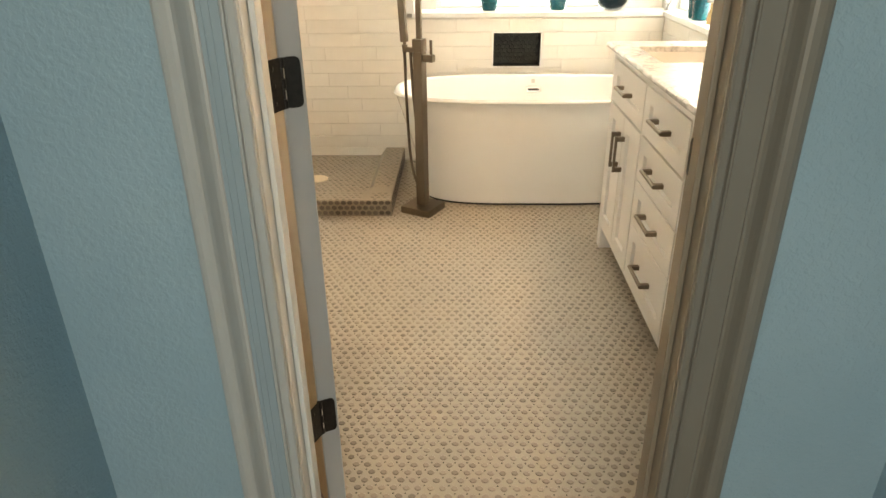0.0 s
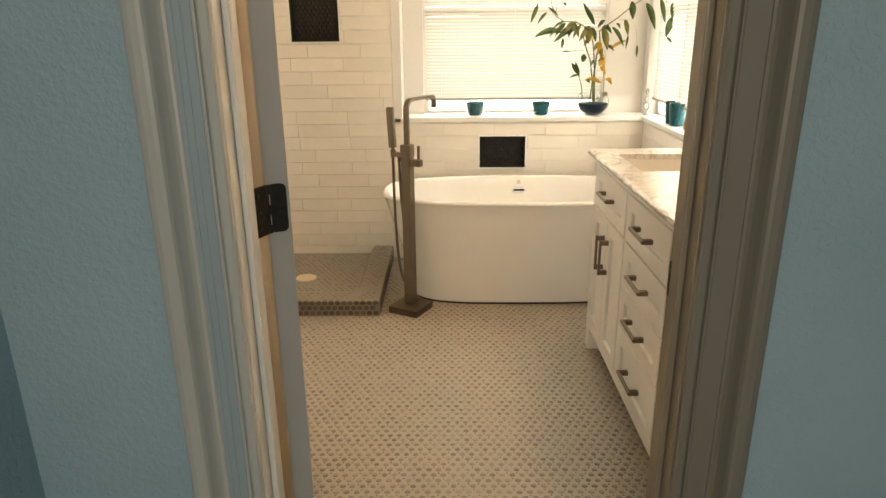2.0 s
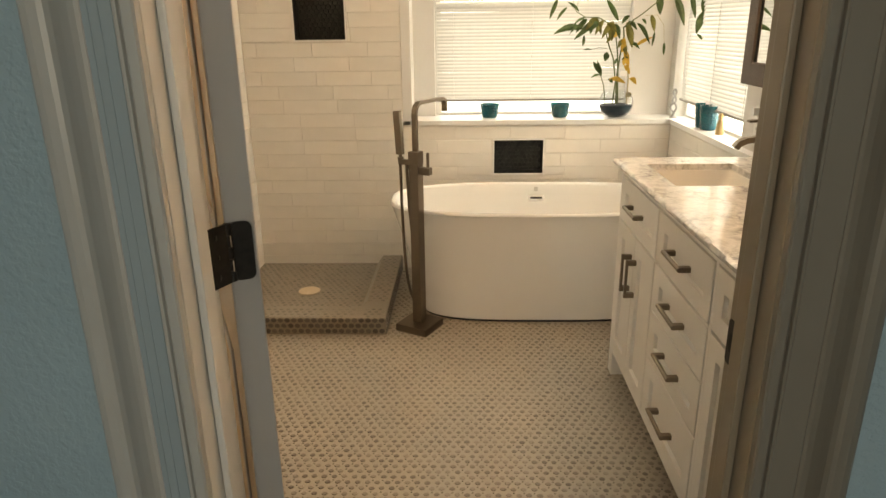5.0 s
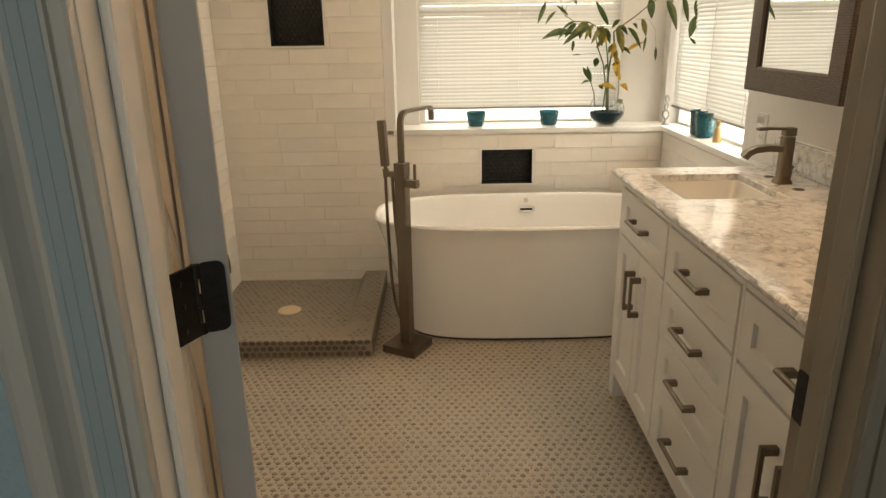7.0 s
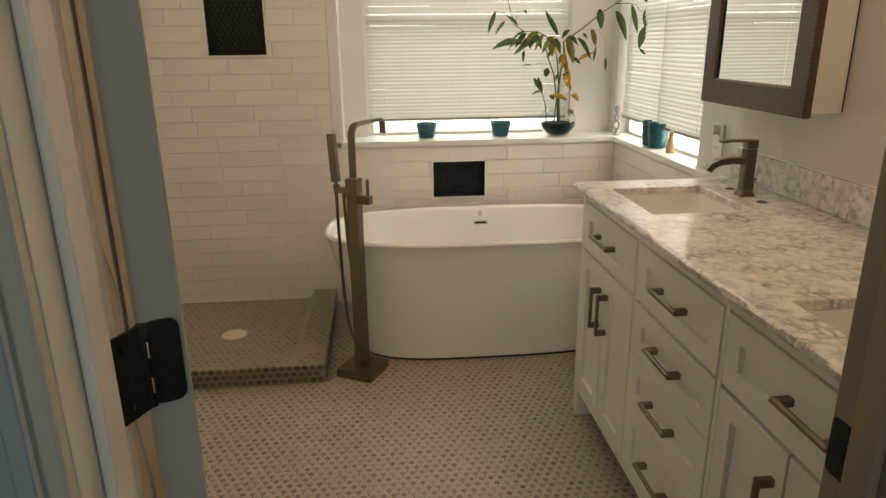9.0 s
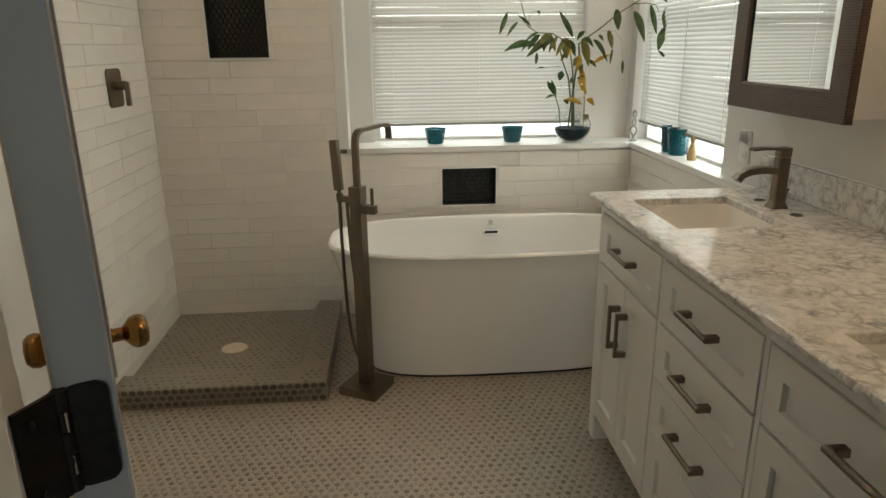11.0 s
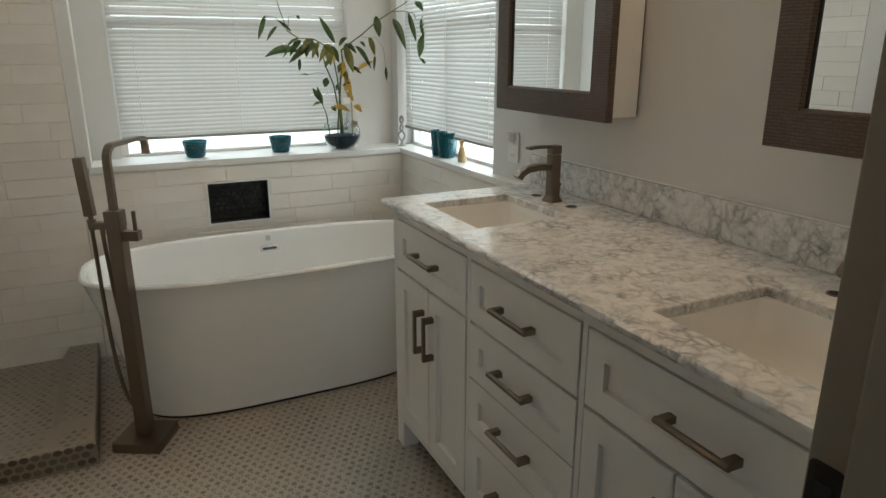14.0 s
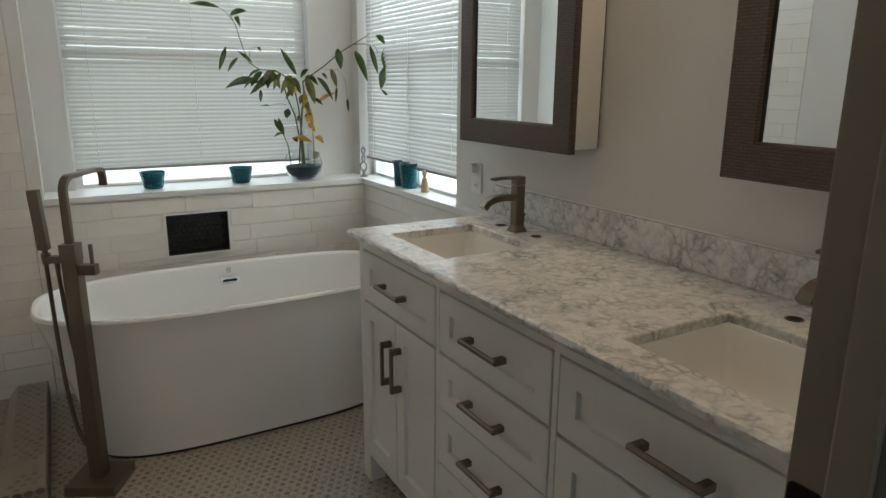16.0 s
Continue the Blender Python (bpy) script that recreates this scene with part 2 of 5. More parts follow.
def box(bm, x0, x1, y0, y1, z0, z1, bevel=0.0, segments=2):
    made = bmesh.ops.create_cube(bm, size=1, matrix=Matrix.Translation(((x0 + x1) / 2, (y0 + y1) / 2, (z0 + z1) / 2)) @ Matrix.Diagonal((x1 - x0, y1 - y0, z1 - z0, 1)))
    if bevel:
        edges = list({e for v in made["verts"] for e in v.link_edges})
        bmesh.ops.bevel(bm, geom=edges, offset=bevel, segments=segments, affect="EDGES", profile=0.6)
    return bm


def block(*size, bevel=0.0, segments=2):
    return box(bmesh.new(), *size, bevel=bevel, segments=segments)


def tube(bm, points, radius, sides=8, close=False, flat=1.0):
    """A round or flattened bar swept along points; radius is one number or one for each point."""
    rings, pts = [], [Vector(p) for p in points]
    rad = radius if isinstance(radius, (list, tuple)) else [radius] * len(pts)
    side = None
    for i, p in enumerate(pts):
        way = (pts[min(i + 1, len(pts) - 1)] - pts[max(i - 1, 0)]).normalized()
        if side is None:
            side = way.orthogonal().normalized()
        side = (side - way * side.dot(way)).normalized()
        up = way.cross(side)
        rings.append([bm.verts.new(p + rad[i] * (math.cos(a) * side + flat * math.sin(a) * up)) for a in (2 * math.pi * k / sides for k in range(sides))])
    for a, b in zip(rings, rings[1:]):
        for k in range(sides):
            bm.faces.new((a[k], a[(k + 1) % sides], b[(k + 1) % sides], b[k]))
    bm.faces.new(rings[0]), bm.faces.new(rings[-1][::-1])
    return bm


def bar(bm, points, side, half_w, half_t):
    """A rectangular bar swept along points; side is its width direction."""
    rings, pts, side = [], [Vector(p) for p in points], Vector(side).normalized()
    for i, p in enumerate(pts):
        way = (pts[min(i + 1, len(pts) - 1)] - pts[max(i - 1, 0)]).normalized()
        up = way.cross(side).normalized()
        rings.append([bm.verts.new(p + side * half_w * a + up * half_t * b) for a, b in ((-1, -1), (1, -1), (1, 1), (-1, 1))])
    for a, b in zip(rings, rings[1:]):
        for k in range(4):
            bm.faces.new((a[k], a[(k + 1) % 4], b[(k + 1) % 4], b[k]))
    bm.faces.new(rings[0]), bm.faces.new(rings[-1][::-1])
    return bm


def lathe(bm, profile, centre=(0, 0, 0), seg=24, m=None):
    """Turns (radius, height) pairs round the z axis."""
    rows = []
    for r, h in profile:
        rows.append([bm.verts.new(Vector((r * math.cos(a), r * math.sin(a), h))) for a in (2 * math.pi * k / seg for k in range(seg))] if r > 1e-6 else [bm.verts.new((0, 0, h))])
    for a, b in zip(rows, rows[1:]):
        for k in range(seg):
            q = (k + 1) % seg
            if len(a) == 1 and len(b) > 1:
                bm.faces.new((a[0], b[k], b[q]))
            elif len(b) == 1 and len(a) > 1:
                bm.faces.new((a[k], b[0], a[q]))
            elif len(a) > 1:
                bm.faces.new((a[k], b[k], b[q], a[q]))
    verts = [v for r in rows for v in r]
    bmesh.ops.transform(bm, matrix=Matrix.Translation(centre) @ (m or Matrix()), verts=verts)
    return bm


def slab(bm, outline, axis, lo, hi):
    """Extrudes a 2D outline along an axis from lo to hi; the outline runs in the other two axes, in order."""
    def at(p, h):
        return Vector((h, *p)) if axis == "x" else Vector((p[0], h, p[1])) if axis == "y" else Vector((*p, h))
    a, b = [bm.verts.new(at(p, lo)) for p in outline], [bm.verts.new(at(p, hi)) for p in outline]
    bm.faces.new(a[::-1]), bm.faces.new(b)
    for k in range(len(a)):
        bm.faces.new((a[k], a[(k + 1) % len(a)], b[(k + 1) % len(a)], b[k]))
    return bm


def rounded(x0, x1, y0, y1, r, n=4):
    out = []
    for cx, cy, a0 in ((x1 - r, y1 - r, 0), (x0 + r, y1 - r, 90), (x0 + r, y0 + r, 180), (x1 - r, y0 + r, 270)):
        out += [(cx + r * math.cos(radians(a0 + 90 * k / n)), cy + r * math.sin(radians(a0 + 90 * k / n))) for k in range(n + 1)]
    return out


def minus(rects, hole):
    """Rectangles (a0, a1, z0, z1) with a hole cut out."""
    h0, h1, k0, k1 = hole
    out = []
    for a0, a1, z0, z1 in rects:
        if a1 <= h0 or a0 >= h1 or z1 <= k0 or z0 >= k1:
            out.append((a0, a1, z0, z1))
            continue
        if z0 < k0:
            out.append((a0, a1, z0, k0))
        if z1 > k1:
            out.append((a0, a1, k1, z1))
        c0, c1 = max(z0, k0), min(z1, k1)
        if a0 < h0:
            out.append((a0, h0, c0, c1))
        if a1 > h1:
            out.append((h1, a1, c0, c1))
    return out


def wall(name, axis, lo, hi, rects, material, label):
    """A wall of boxes from lo to hi along its normal, butted round its openings."""
    bm = bmesh.new()
    for a0, a1, z0, z1 in rects:
        box(bm, *((lo, hi, a0, a1) if axis == "x" else (a0, a1, lo, hi)), z0, z1)
    return structure(part(name, bm, material), label, "wall")


# ---- the room's measures ----
TOP = 2.44
BACK, LOW_X = 4.225, 1.210            # faces of the tiles behind the tub and beside it
WIN_Y, WALL_X = 4.43, 1.245           # painted walls above the ledge and behind the vanity
LEDGE = 0.878
LEFT = -1.140                         # tile face of the shower's side wall
DOOR_Y0, DOOR_Y1 = 1.27, 1.386        # the wall with the doorway
JAMB_L, JAMB_R, HEAD = -0.287, 0.457, 2.05
HALL_L, HALL_R, HALL_Y = -0.70, 0.91, -2.2
NICHE = (-0.850, -0.568, 1.316, 1.716)
TUB_NICHE = (0.236, 0.516, 0.577, 0.772)
# the unseen height above the blinds is added to let in more light
WINDOW_B = (-0.100, 1.010, LEDGE, 2.32)
WINDOW_S = (3.345, 4.345, LEDGE, 2.32)

# ---- floors, ceilings, walls ----
floor = structure(part("floor", block(LEFT - 0.1, WALL_X + 0.1, DOOR_Y0 - 0.01, WIN_Y + 0.1, -0.1, 0.0), FLOOR_BASE), "pale stone mosaic bathroom floor with taupe ovals", "floor")
structure(part("hall_floor", block(HALL_L - 0.1, HALL_R + 0.1, HALL_Y - 0.1, DOOR_Y0 - 0.012, -0.1, 0.0), HALL_FLOOR), "brown wooden hall floor outside the bathroom door", "floor")
structure(part("ceiling", block(LEFT - 0.2, WALL_X + 0.2, DOOR_Y0, WIN_Y + 0.2, TOP, TOP + 0.1), CEILING), "plain white painted bathroom ceiling", "ceiling")
structure(part("ceiling_hall", block(HALL_L - 0.2, HALL_R + 0.2, HALL_Y - 0.2, DOOR_Y0 - 0.002, TOP, TOP + 0.1), CEILING), "plain white painted hall ceiling", "ceiling")
wall_shower = wall("wall_shower", "y", BACK + 0.0032, WIN_Y + 0.12, minus([(LEFT - 0.11, -0.275, 0, TOP)], NICHE), GROUT, "shower back wall of white subway tiles")
wall_left = wall("wall_left", "x", LEFT - 0.12, LEFT - 0.0032, [(3.29, BACK + 0.0032, 0, TOP)], GROUT, "shower side wall of white subway tiles")
wall("wall_west", "x", LEFT - 0.12, LEFT, [(DOOR_Y1, 3.288, 0, TOP)], WALL_WHITE, "plain white painted bathroom wall")
wall_low = wall("wall_low", "y", BACK + 0.0032, WIN_Y + 0.12, minus([(-0.273, LOW_X + 0.0032, 0, LEDGE - 0.022)], TUB_NICHE), GROUT, "low tiled wall under the window ledge")
wall_low_side = wall("wall_low_side", "x", LOW_X + 0.0032, WALL_X + 0.14, [(3.06, WIN_Y + 0.12, 0, LEDGE - 0.022)], GROUT, "low tiled wall beside the tub")
wall("wall_window", "y", WIN_Y, WIN_Y + 0.12, minus([(-0.273, WALL_X, LEDGE, TOP)], WINDOW_B), WALL_WHITE, "white painted wall round the window")
wall("wall_pier", "y", BACK + 0.004, WIN_Y - 0.002, [(-0.273, -0.222, LEDGE, TOP)], TRIM_WHITE, "white painted wall end beside the shower tiles")
wall("wall_right", "x", WALL_X, WALL_X + 0.14, minus([(DOOR_Y1, 3.058, 0, TOP), (3.058, WIN_Y + 0.12, LEDGE, TOP)], WINDOW_S), WALL_WHITE, "white painted wall behind the vanity")
wall("wall_door_hall", "y", DOOR_Y0, DOOR_Y0 + 0.06, [(HALL_L - 0.11, JAMB_L - 0.02, 0, TOP), (JAMB_R + 0.02, HALL_R + 0.11, 0, TOP), (JAMB_L - 0.02, JAMB_R + 0.02, HEAD + 0.02, TOP)], BLUE, "pale blue textured wall round the doorway")
wall("wall_door_bath", "y", DOOR_Y0 + 0.062, DOOR_Y1, [(LEFT - 0.12, JAMB_L - 0.02, 0, TOP), (JAMB_R + 0.02, WALL_X + 0.14, 0, TOP), (JAMB_L - 0.02, JAMB_R + 0.02, HEAD + 0.02, TOP)], WALL_WHITE, "white bathroom side of the doorway wall")
wall("wall_hall_left", "x", HALL_L - 0.1, HALL_L, [(HALL_Y, DOOR_Y0, 0, TOP)], BLUE, "pale blue hall side wall")
wall("wall_hall_right", "x", HALL_R, HALL_R + 0.1, [(HALL_Y, DOOR_Y0, 0, TOP)], BLUE, "pale blue hall side wall")
wall("wall_hall_end", "y", HALL_Y - 0.1, HALL_Y, minus([(HALL_L - 0.1, HALL_R + 0.1, 0, TOP)], (-0.69, 0.20, 0.82, 2.18)), BLUE, "pale blue hall end wall with a window opening")

# ledge of the low wall, one slab along both windows, and its run into the window openings
bm = bmesh.new()
slab(bm, [(-0.232, BACK - 0.010), (LOW_X - 0.010, BACK - 0.010), (LOW_X - 0.010, 3.05), (WALL_X + 0.001, 3.05), (WALL_X + 0.001, WINDOW_S[0]), (WALL_X + 0.10, WINDOW_S[0]),
          (WALL_X + 0.10, WINDOW_S[1]), (WALL_X - 0.001, WINDOW_S[1]), (WALL_X - 0.001, WIN_Y - 0.001), (WINDOW_B[1], WIN_Y - 0.001), (WINDOW_B[1], WIN_Y + 0.09), (WINDOW_B[0], WIN_Y + 0.09),
          (WINDOW_B[0], WIN_Y - 0.001), (-0.220, WIN_Y - 0.001), (-0.220, BACK + 0.002), (-0.232, BACK + 0.002)], "z", LEDGE - 0.021, LEDGE + 0.003)
structure(part("window_ledge", bm, TRIM_WHITE), "smooth white ledge running under both windows", "ledge")


# ---- windows and blinds ----
def window(name, axis, span, depth, sign, label):
    """A vinyl sash window set at depth in its opening; sign says which way outdoors lies."""
    a0, a1, z0, z1 = span
    z0 += 0.004

    def put(bm, p0, p1, d0, d1, q0, q1, bevel=0.003):
        lo, hi = sorted((depth + sign * d0, depth + sign * d1))
        return box(bm, *((p0, p1, lo, hi) if axis == "y" else (lo, hi, p0, p1)), q0, q1, bevel=bevel)

    ob = structure(part(name, put(put(put(put(bmesh.new(), a0, a0 + 0.035, 0, 0.05, z0, z1), a1 - 0.035, a1, 0, 0.05, z0, z1), a0 + 0.035, a1 - 0.035, 0, 0.05, z0, z0 + 0.014), a0 + 0.035, a1 - 0.035, 0, 0.05, z1 - 0.035, z1), PLASTIC), label, "window")
    mid = z0 + 0.60
    part("meeting_rail", put(bmesh.new(), a0 + 0.036, a1 - 0.036, 0.004, 0.046, mid - 0.02, mid + 0.02), PLASTIC, ob)
    centre = (a0 + a1) / 2
    if axis == "x":
        part("mullion", put(bmesh.new(), centre - 0.016, centre + 0.016, 0.008, 0.042, z0 + 0.015, mid - 0.021), PLASTIC, ob)
    lower = ((a0 + 0.034, a1 - 0.034, z0 + 0.013, mid - 0.019),) if axis == "y" else ((a0 + 0.034, centre - 0.015, z0 + 0.013, mid - 0.019), (centre + 0.015, a1 - 0.034, z0 + 0.013, mid - 0.019))
    for p0, p1, q0, q1 in (*lower, (a0 + 0.034, a1 - 0.034, mid + 0.019, z1 - 0.034)):
        pane = part("pane", put(bmesh.new(), p0, p1, 0.022, 0.026, q0, q1, 0), PANE, ob, "clear window glass")
        pane.visible_shadow = False
    return ob


window("window_1", "y", WINDOW_B, WIN_Y + 0.055, 1, "white vinyl sash window behind a blind")
window("window_2", "x", WINDOW_S, WALL_X + 0.075, 1, "white vinyl sash window behind a blind")


def blind(axis, a0, a1, depth, bottom, top, flip, gaps, label):
    """A mini blind of curved slats; gaps are the heights where a slat hangs open."""
    mid = (a0 + a1) / 2
    at = (mid, depth, bottom) if axis == "y" else (depth, mid, bottom)
    ob = thing("window_blind", at, label, "window blind", "window blinds")

    def place(a, d, z):
        return Vector((a, depth + d, z)) if axis == "y" else Vector((depth + d, a, z))

    def strip(tilt):
        bm = bmesh.new()
        rows = []
        for k in range(5):
            s = (k / 4 - 0.5) * 0.0222
            crown = 0.0022 * (1 - (k / 2 - 1) ** 2)
            d, z = s * math.cos(tilt) - crown * math.sin(tilt), s * math.sin(tilt) + crown * math.cos(tilt)
            rows.append([bm.verts.new(place(a, flip * d, bottom + z) - Vector(at)) for a in (a0, mid, a1)])
        for p, q in zip(rows, rows[1:]):
            for i in range(2):
                bm.faces.new((p[i], p[i + 1], q[i + 1], q[i]))
        me = bpy.data.meshes.new("slat")
        bm.to_mesh(me)
        bm.free()
        me.materials.append(SLAT)
        me.shade_smooth()
        return me

    shut, wide = strip(radians(-66)), strip(radians(-44))
    rng = random.Random(int(a0 * 100) + 7)
    z, pitch = bottom + 0.024, 0.0192
    while z < top - 0.05:
        open_here = any(abs(z - g) < pitch / 2 for g in gaps)
        s = new("slat", wide if open_here else shut)
        s.parent = ob
        s.matrix_basis = pose(0, 0, z - bottom, *((rng.gauss(0, 0.9), rng.gauss(0, 0.12), 0) if axis == "y" else (rng.gauss(0, 0.12), rng.gauss(0, 0.9), 0)))
        z += pitch
    def along(bm, d, h, q0, q1):
        return box(bm, *((a0, a1, depth - d, depth + d) if axis == "y" else (depth - d, depth + d, a0, a1)), q0, q1, bevel=h)
    part("bottom_rail", along(bmesh.new(), 0.012, 0.003, bottom, bottom + 0.014), RAIL, ob, "bottom rail, greyed by painted-in shade")
    part("headrail", along(bmesh.new(), 0.018, 0.003, top - 0.045, top - 0.004), PLASTIC, ob)
    n = 3
    for k in range(n):
        a = a0 + (a1 - a0) * (0.09 + 0.82 * k / (n - 1))
        for d in (-0.0125, 0.0125):
            part("ladder_cord", tube(bmesh.new(), [place(a, d, bottom + 0.01), place(a, d, top - 0.045)], 0.0011, 5), BLIND_CORD, ob)
    return ob


# both blinds end at 1.93, below the added bare glass
blind("y", WINDOW_B[0] + 0.012, WINDOW_B[1] - 0.012, WIN_Y + 0.028, 0.960, 1.93, -1, (1.500,), "white mini blind lowered over the window, slats nearly shut")
blind("x", WINDOW_S[0] + 0.010, WINDOW_S[1] - 0.012, WALL_X + 0.045, 0.970, 1.93, -1, (), "white mini blind lowered over the window, slats nearly shut")


# ---- doorway: jambs, stops, casing, door, hinges ----
bm = block(JAMB_L - 0.02, JAMB_L, DOOR_Y0 + 0.001, DOOR_Y1 + 0.002, 0, HEAD, bevel=0.002)
box(bm, JAMB_L - 0.02, JAMB_R + 0.02, DOOR_Y0 + 0.001, DOOR_Y1 + 0.002, HEAD + 0.0005, HEAD + 0.02)
structure(part("door_jamb", bm, TRIM_WHITE), "white painted door jamb with black hinges", "door frame")
structure(part("door_jamb", block(JAMB_R, JAMB_R + 0.02, DOOR_Y0 + 0.001, DOOR_Y1 + 0.002, 0, HEAD, bevel=0.002), JAMB_SHADED), "worn door jamb in a shaded beige tone with a strike plate", "door frame")
for x0, x1, paint, label in ((JAMB_L + 0.0005, JAMB_L + 0.012, TRIM_WHITE, "white painted door stop strip"), (JAMB_R - 0.012, JAMB_R - 0.0005, JAMB_SHADED, "door stop strip in a shaded beige tone")):
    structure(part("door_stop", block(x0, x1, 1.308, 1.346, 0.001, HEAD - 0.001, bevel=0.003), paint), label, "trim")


def casing(x_in, side):
    """Moulded casing on the hall side; side is -1 to the left of the opening and 1 to the right."""
    face = DOOR_Y0
    prof = [(0, 0), (0, 0.012), (0.003, 0.0145), (0.014, 0.0145), (0.017, 0.012), (0.018, 0.007), (0.0195, 0.007), (0.021, 0.0115), (0.0245, 0.0115), (0.027, 0.008), (0.063, 0.008), (0.067, 0.0035),
            (0.072, 0.004), (0.077, 0.009), (0.082, 0.018), (0.086, 0.027), (0.090, 0.032), (0.096, 0.034), (0.108, 0.0335), (0.117, 0.030), (0.123, 0.024), (0.125, 0.016), (0.125, 0)]
    bm = bmesh.new()
    slab(bm, [(x_in + side * o, face - t) for o, t in prof], "z", 0.0, HEAD + 0.008)
    ob = structure(part("casing", bm, CASING_WHITE if side < 0 else TRIM_SHADED), "white moulded door casing on the blue wall" if side < 0 else "moulded door casing on the blue wall, shade painted in as beige", "trim")
    if side < 0:
        field = [(0.0275, 0.004), (0.0275, 0.0085), (0.0285, 0.0095), (0.041, 0.0095), (0.042, 0.0085), (0.043, 0.0095), (0.053, 0.0095), (0.054, 0.0085), (0.055, 0.0095), (0.0615, 0.0095), (0.0625, 0.0085), (0.0625, 0.004)]
        part("casing_field", slab(bmesh.new(), [(x_in + side * o, face - t) for o, t in field], "z", 0.0005, HEAD + 0.007), FIELD_BLUE, ob, "blue grey painted field")
    return ob


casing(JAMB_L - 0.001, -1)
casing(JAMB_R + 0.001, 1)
structure(part("casing_head", block(JAMB_L - 0.126, JAMB_R + 0.126, DOOR_Y0 - 0.022, DOOR_Y0, HEAD + 0.009, HEAD + 0.12, bevel=0.004), TRIM_WHITE), "white moulded head casing over the doorway", "trim")
strike = thing("strike_plate", (JAMB_R, 1.381, 0.945), "dark metal strike plate let into the jamb", "strike plate")
part("plate", slab(bmesh.new(), rounded(1.350, 1.385, 0.910, 0.978, 0.006), "x", JAMB_R - 0.0015, JAMB_R + 0.001), BLACK_METAL, strike)
part("latch_hole", slab(bmesh.new(), rounded(1.359, 1.376, 0.930, 0.958, 0.003), "x", JAMB_R - 0.0022, JAMB_R - 0.001), DARK, strike)

PIN = (JAMB_L + 0.017, 1.403)
SWING = 115.3
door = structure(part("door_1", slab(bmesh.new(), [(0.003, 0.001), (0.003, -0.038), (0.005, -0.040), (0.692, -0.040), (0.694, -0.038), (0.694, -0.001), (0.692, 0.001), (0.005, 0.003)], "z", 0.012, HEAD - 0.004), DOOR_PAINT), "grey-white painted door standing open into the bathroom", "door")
door.matrix_basis = pose(*PIN, 0, 0, 0, SWING)
# thin added sheet that carries the warm light as colour
part("door_skin", block(0.006, 0.691, 0.0012, 0.0042, 0.013, HEAD - 0.005, bevel=0.001), DOOR_WARM_LIT, door, "bathroom face tinted with the warm light on it", local=True)
for side in (-1, 1):
    face = -0.040 if side < 0 else 0.0042
    lay = Matrix.Translation((0.605, face, 0.912)) @ Matrix.Rotation(radians(90 if side < 0 else -90), 4, "X")
    part("door_knob", lathe(bmesh.new(), [(0.0, 0.0), (0.031, 0.0), (0.032, 0.003), (0.028, 0.007), (0.014, 0.010), (0.0115, 0.014), (0.0115, 0.028), (0.016, 0.033), (0.025, 0.040), (0.0285, 0.050), (0.027, 0.060), (0.020, 0.067), (0.0, 0.070)], m=lay), BRASS, door, "round aged brass knob", True, True)
for k, (q0, q1) in enumerate(((0.22, 0.86), (1.06, 1.86))):
    for f in (-0.0402, 0.0043):
        bm = bmesh.new()
        for x0, x1, z0, z1 in ((0.12, 0.145, q0, q1), (0.565, 0.59, q0, q1), (0.145, 0.565, q0, q0 + 0.025), (0.145, 0.565, q1 - 0.025, q1)):
            box(bm, x0, x1, min(f, f * 1 + (0.004 if f > 0 else -0.004)), max(f, f + (0.004 if f > 0 else -0.004)), z0, z1, bevel=0.0015)
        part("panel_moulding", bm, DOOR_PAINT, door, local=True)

for z in (1.072, 0.322, 1.82):
    h = thing("hinge", (PIN[0], PIN[1], z - 0.045), "black door hinge with rounded leaves and screws", "hinge", "door hinges")
    part("jamb_leaf", slab(bmesh.new(), [(JAMB_L + 0.0003, 1.366), (JAMB_L + 0.0035, 1.366), (PIN[0] + 0.001, PIN[1] - 0.004), (PIN[0] - 0.003, PIN[1] - 0.002)], "z", z - 0.045, z + 0.045), BLACK_METAL, h)
    bm = slab(bmesh.new(), [(-y, q) for y, q in rounded(0.001, 0.034, z - 0.045, z + 0.045, 0.010)], "x", -0.0005, 0.0028)
    leaf_ob = part("door_leaf", bm, BLACK_METAL, h, local=True)
    leaf_ob.matrix_parent_inverse = pose(0, 0, -(z - 0.045)) @ pose(0, 0, 0, 0, 0, SWING)
    bm = bmesh.new()
    for k in range(5):
        lathe(bm, [(0.0, 0.0005), (0.0055, 0.0005), (0.006, 0.001), (0.006, 0.017), (0.0055, 0.0175), (0.0, 0.0175)], (PIN[0], PIN[1], z - 0.045 + 0.018 * k), 12)
    part("knuckle", bm, BLACK_METAL, h, smooth=True)
    # bright strips stand in for light shining through between the knuckles
    for dz in (-0.019, 0.019):
        part("pin", block(PIN[0] + 0.0045, PIN[0] + 0.0062, PIN[1] - 0.0056, PIN[1] - 0.0040, z + dz - 0.0085, z + dz + 0.0085), CHROME, h, "chrome strip for light showing through the hinge gap")
    for dz in (-0.03, 0.0, 0.03):
        part("screw", lathe(bmesh.new(), [(0.0, 0.0), (0.0042, 0.0), (0.0036, 0.0012), (0.0, 0.0016)], (JAMB_L + 0.0085, 1.376 + (0.004 if dz == 0 else 0), z + dz), 10, Matrix.Rotation(radians(90), 4, "Y")), BLACK_METAL, h)


# ---- shower ----
PAN_X, PAN_Y, PAN_Z, DIP = -0.300, 3.325, 0.085, 0.036
pan = thing("shower_tray", (-0.72, 3.78, 0), "raised mosaic shower base with a low curb, toned dark for shade", "shower tray")
bm = bmesh.new()
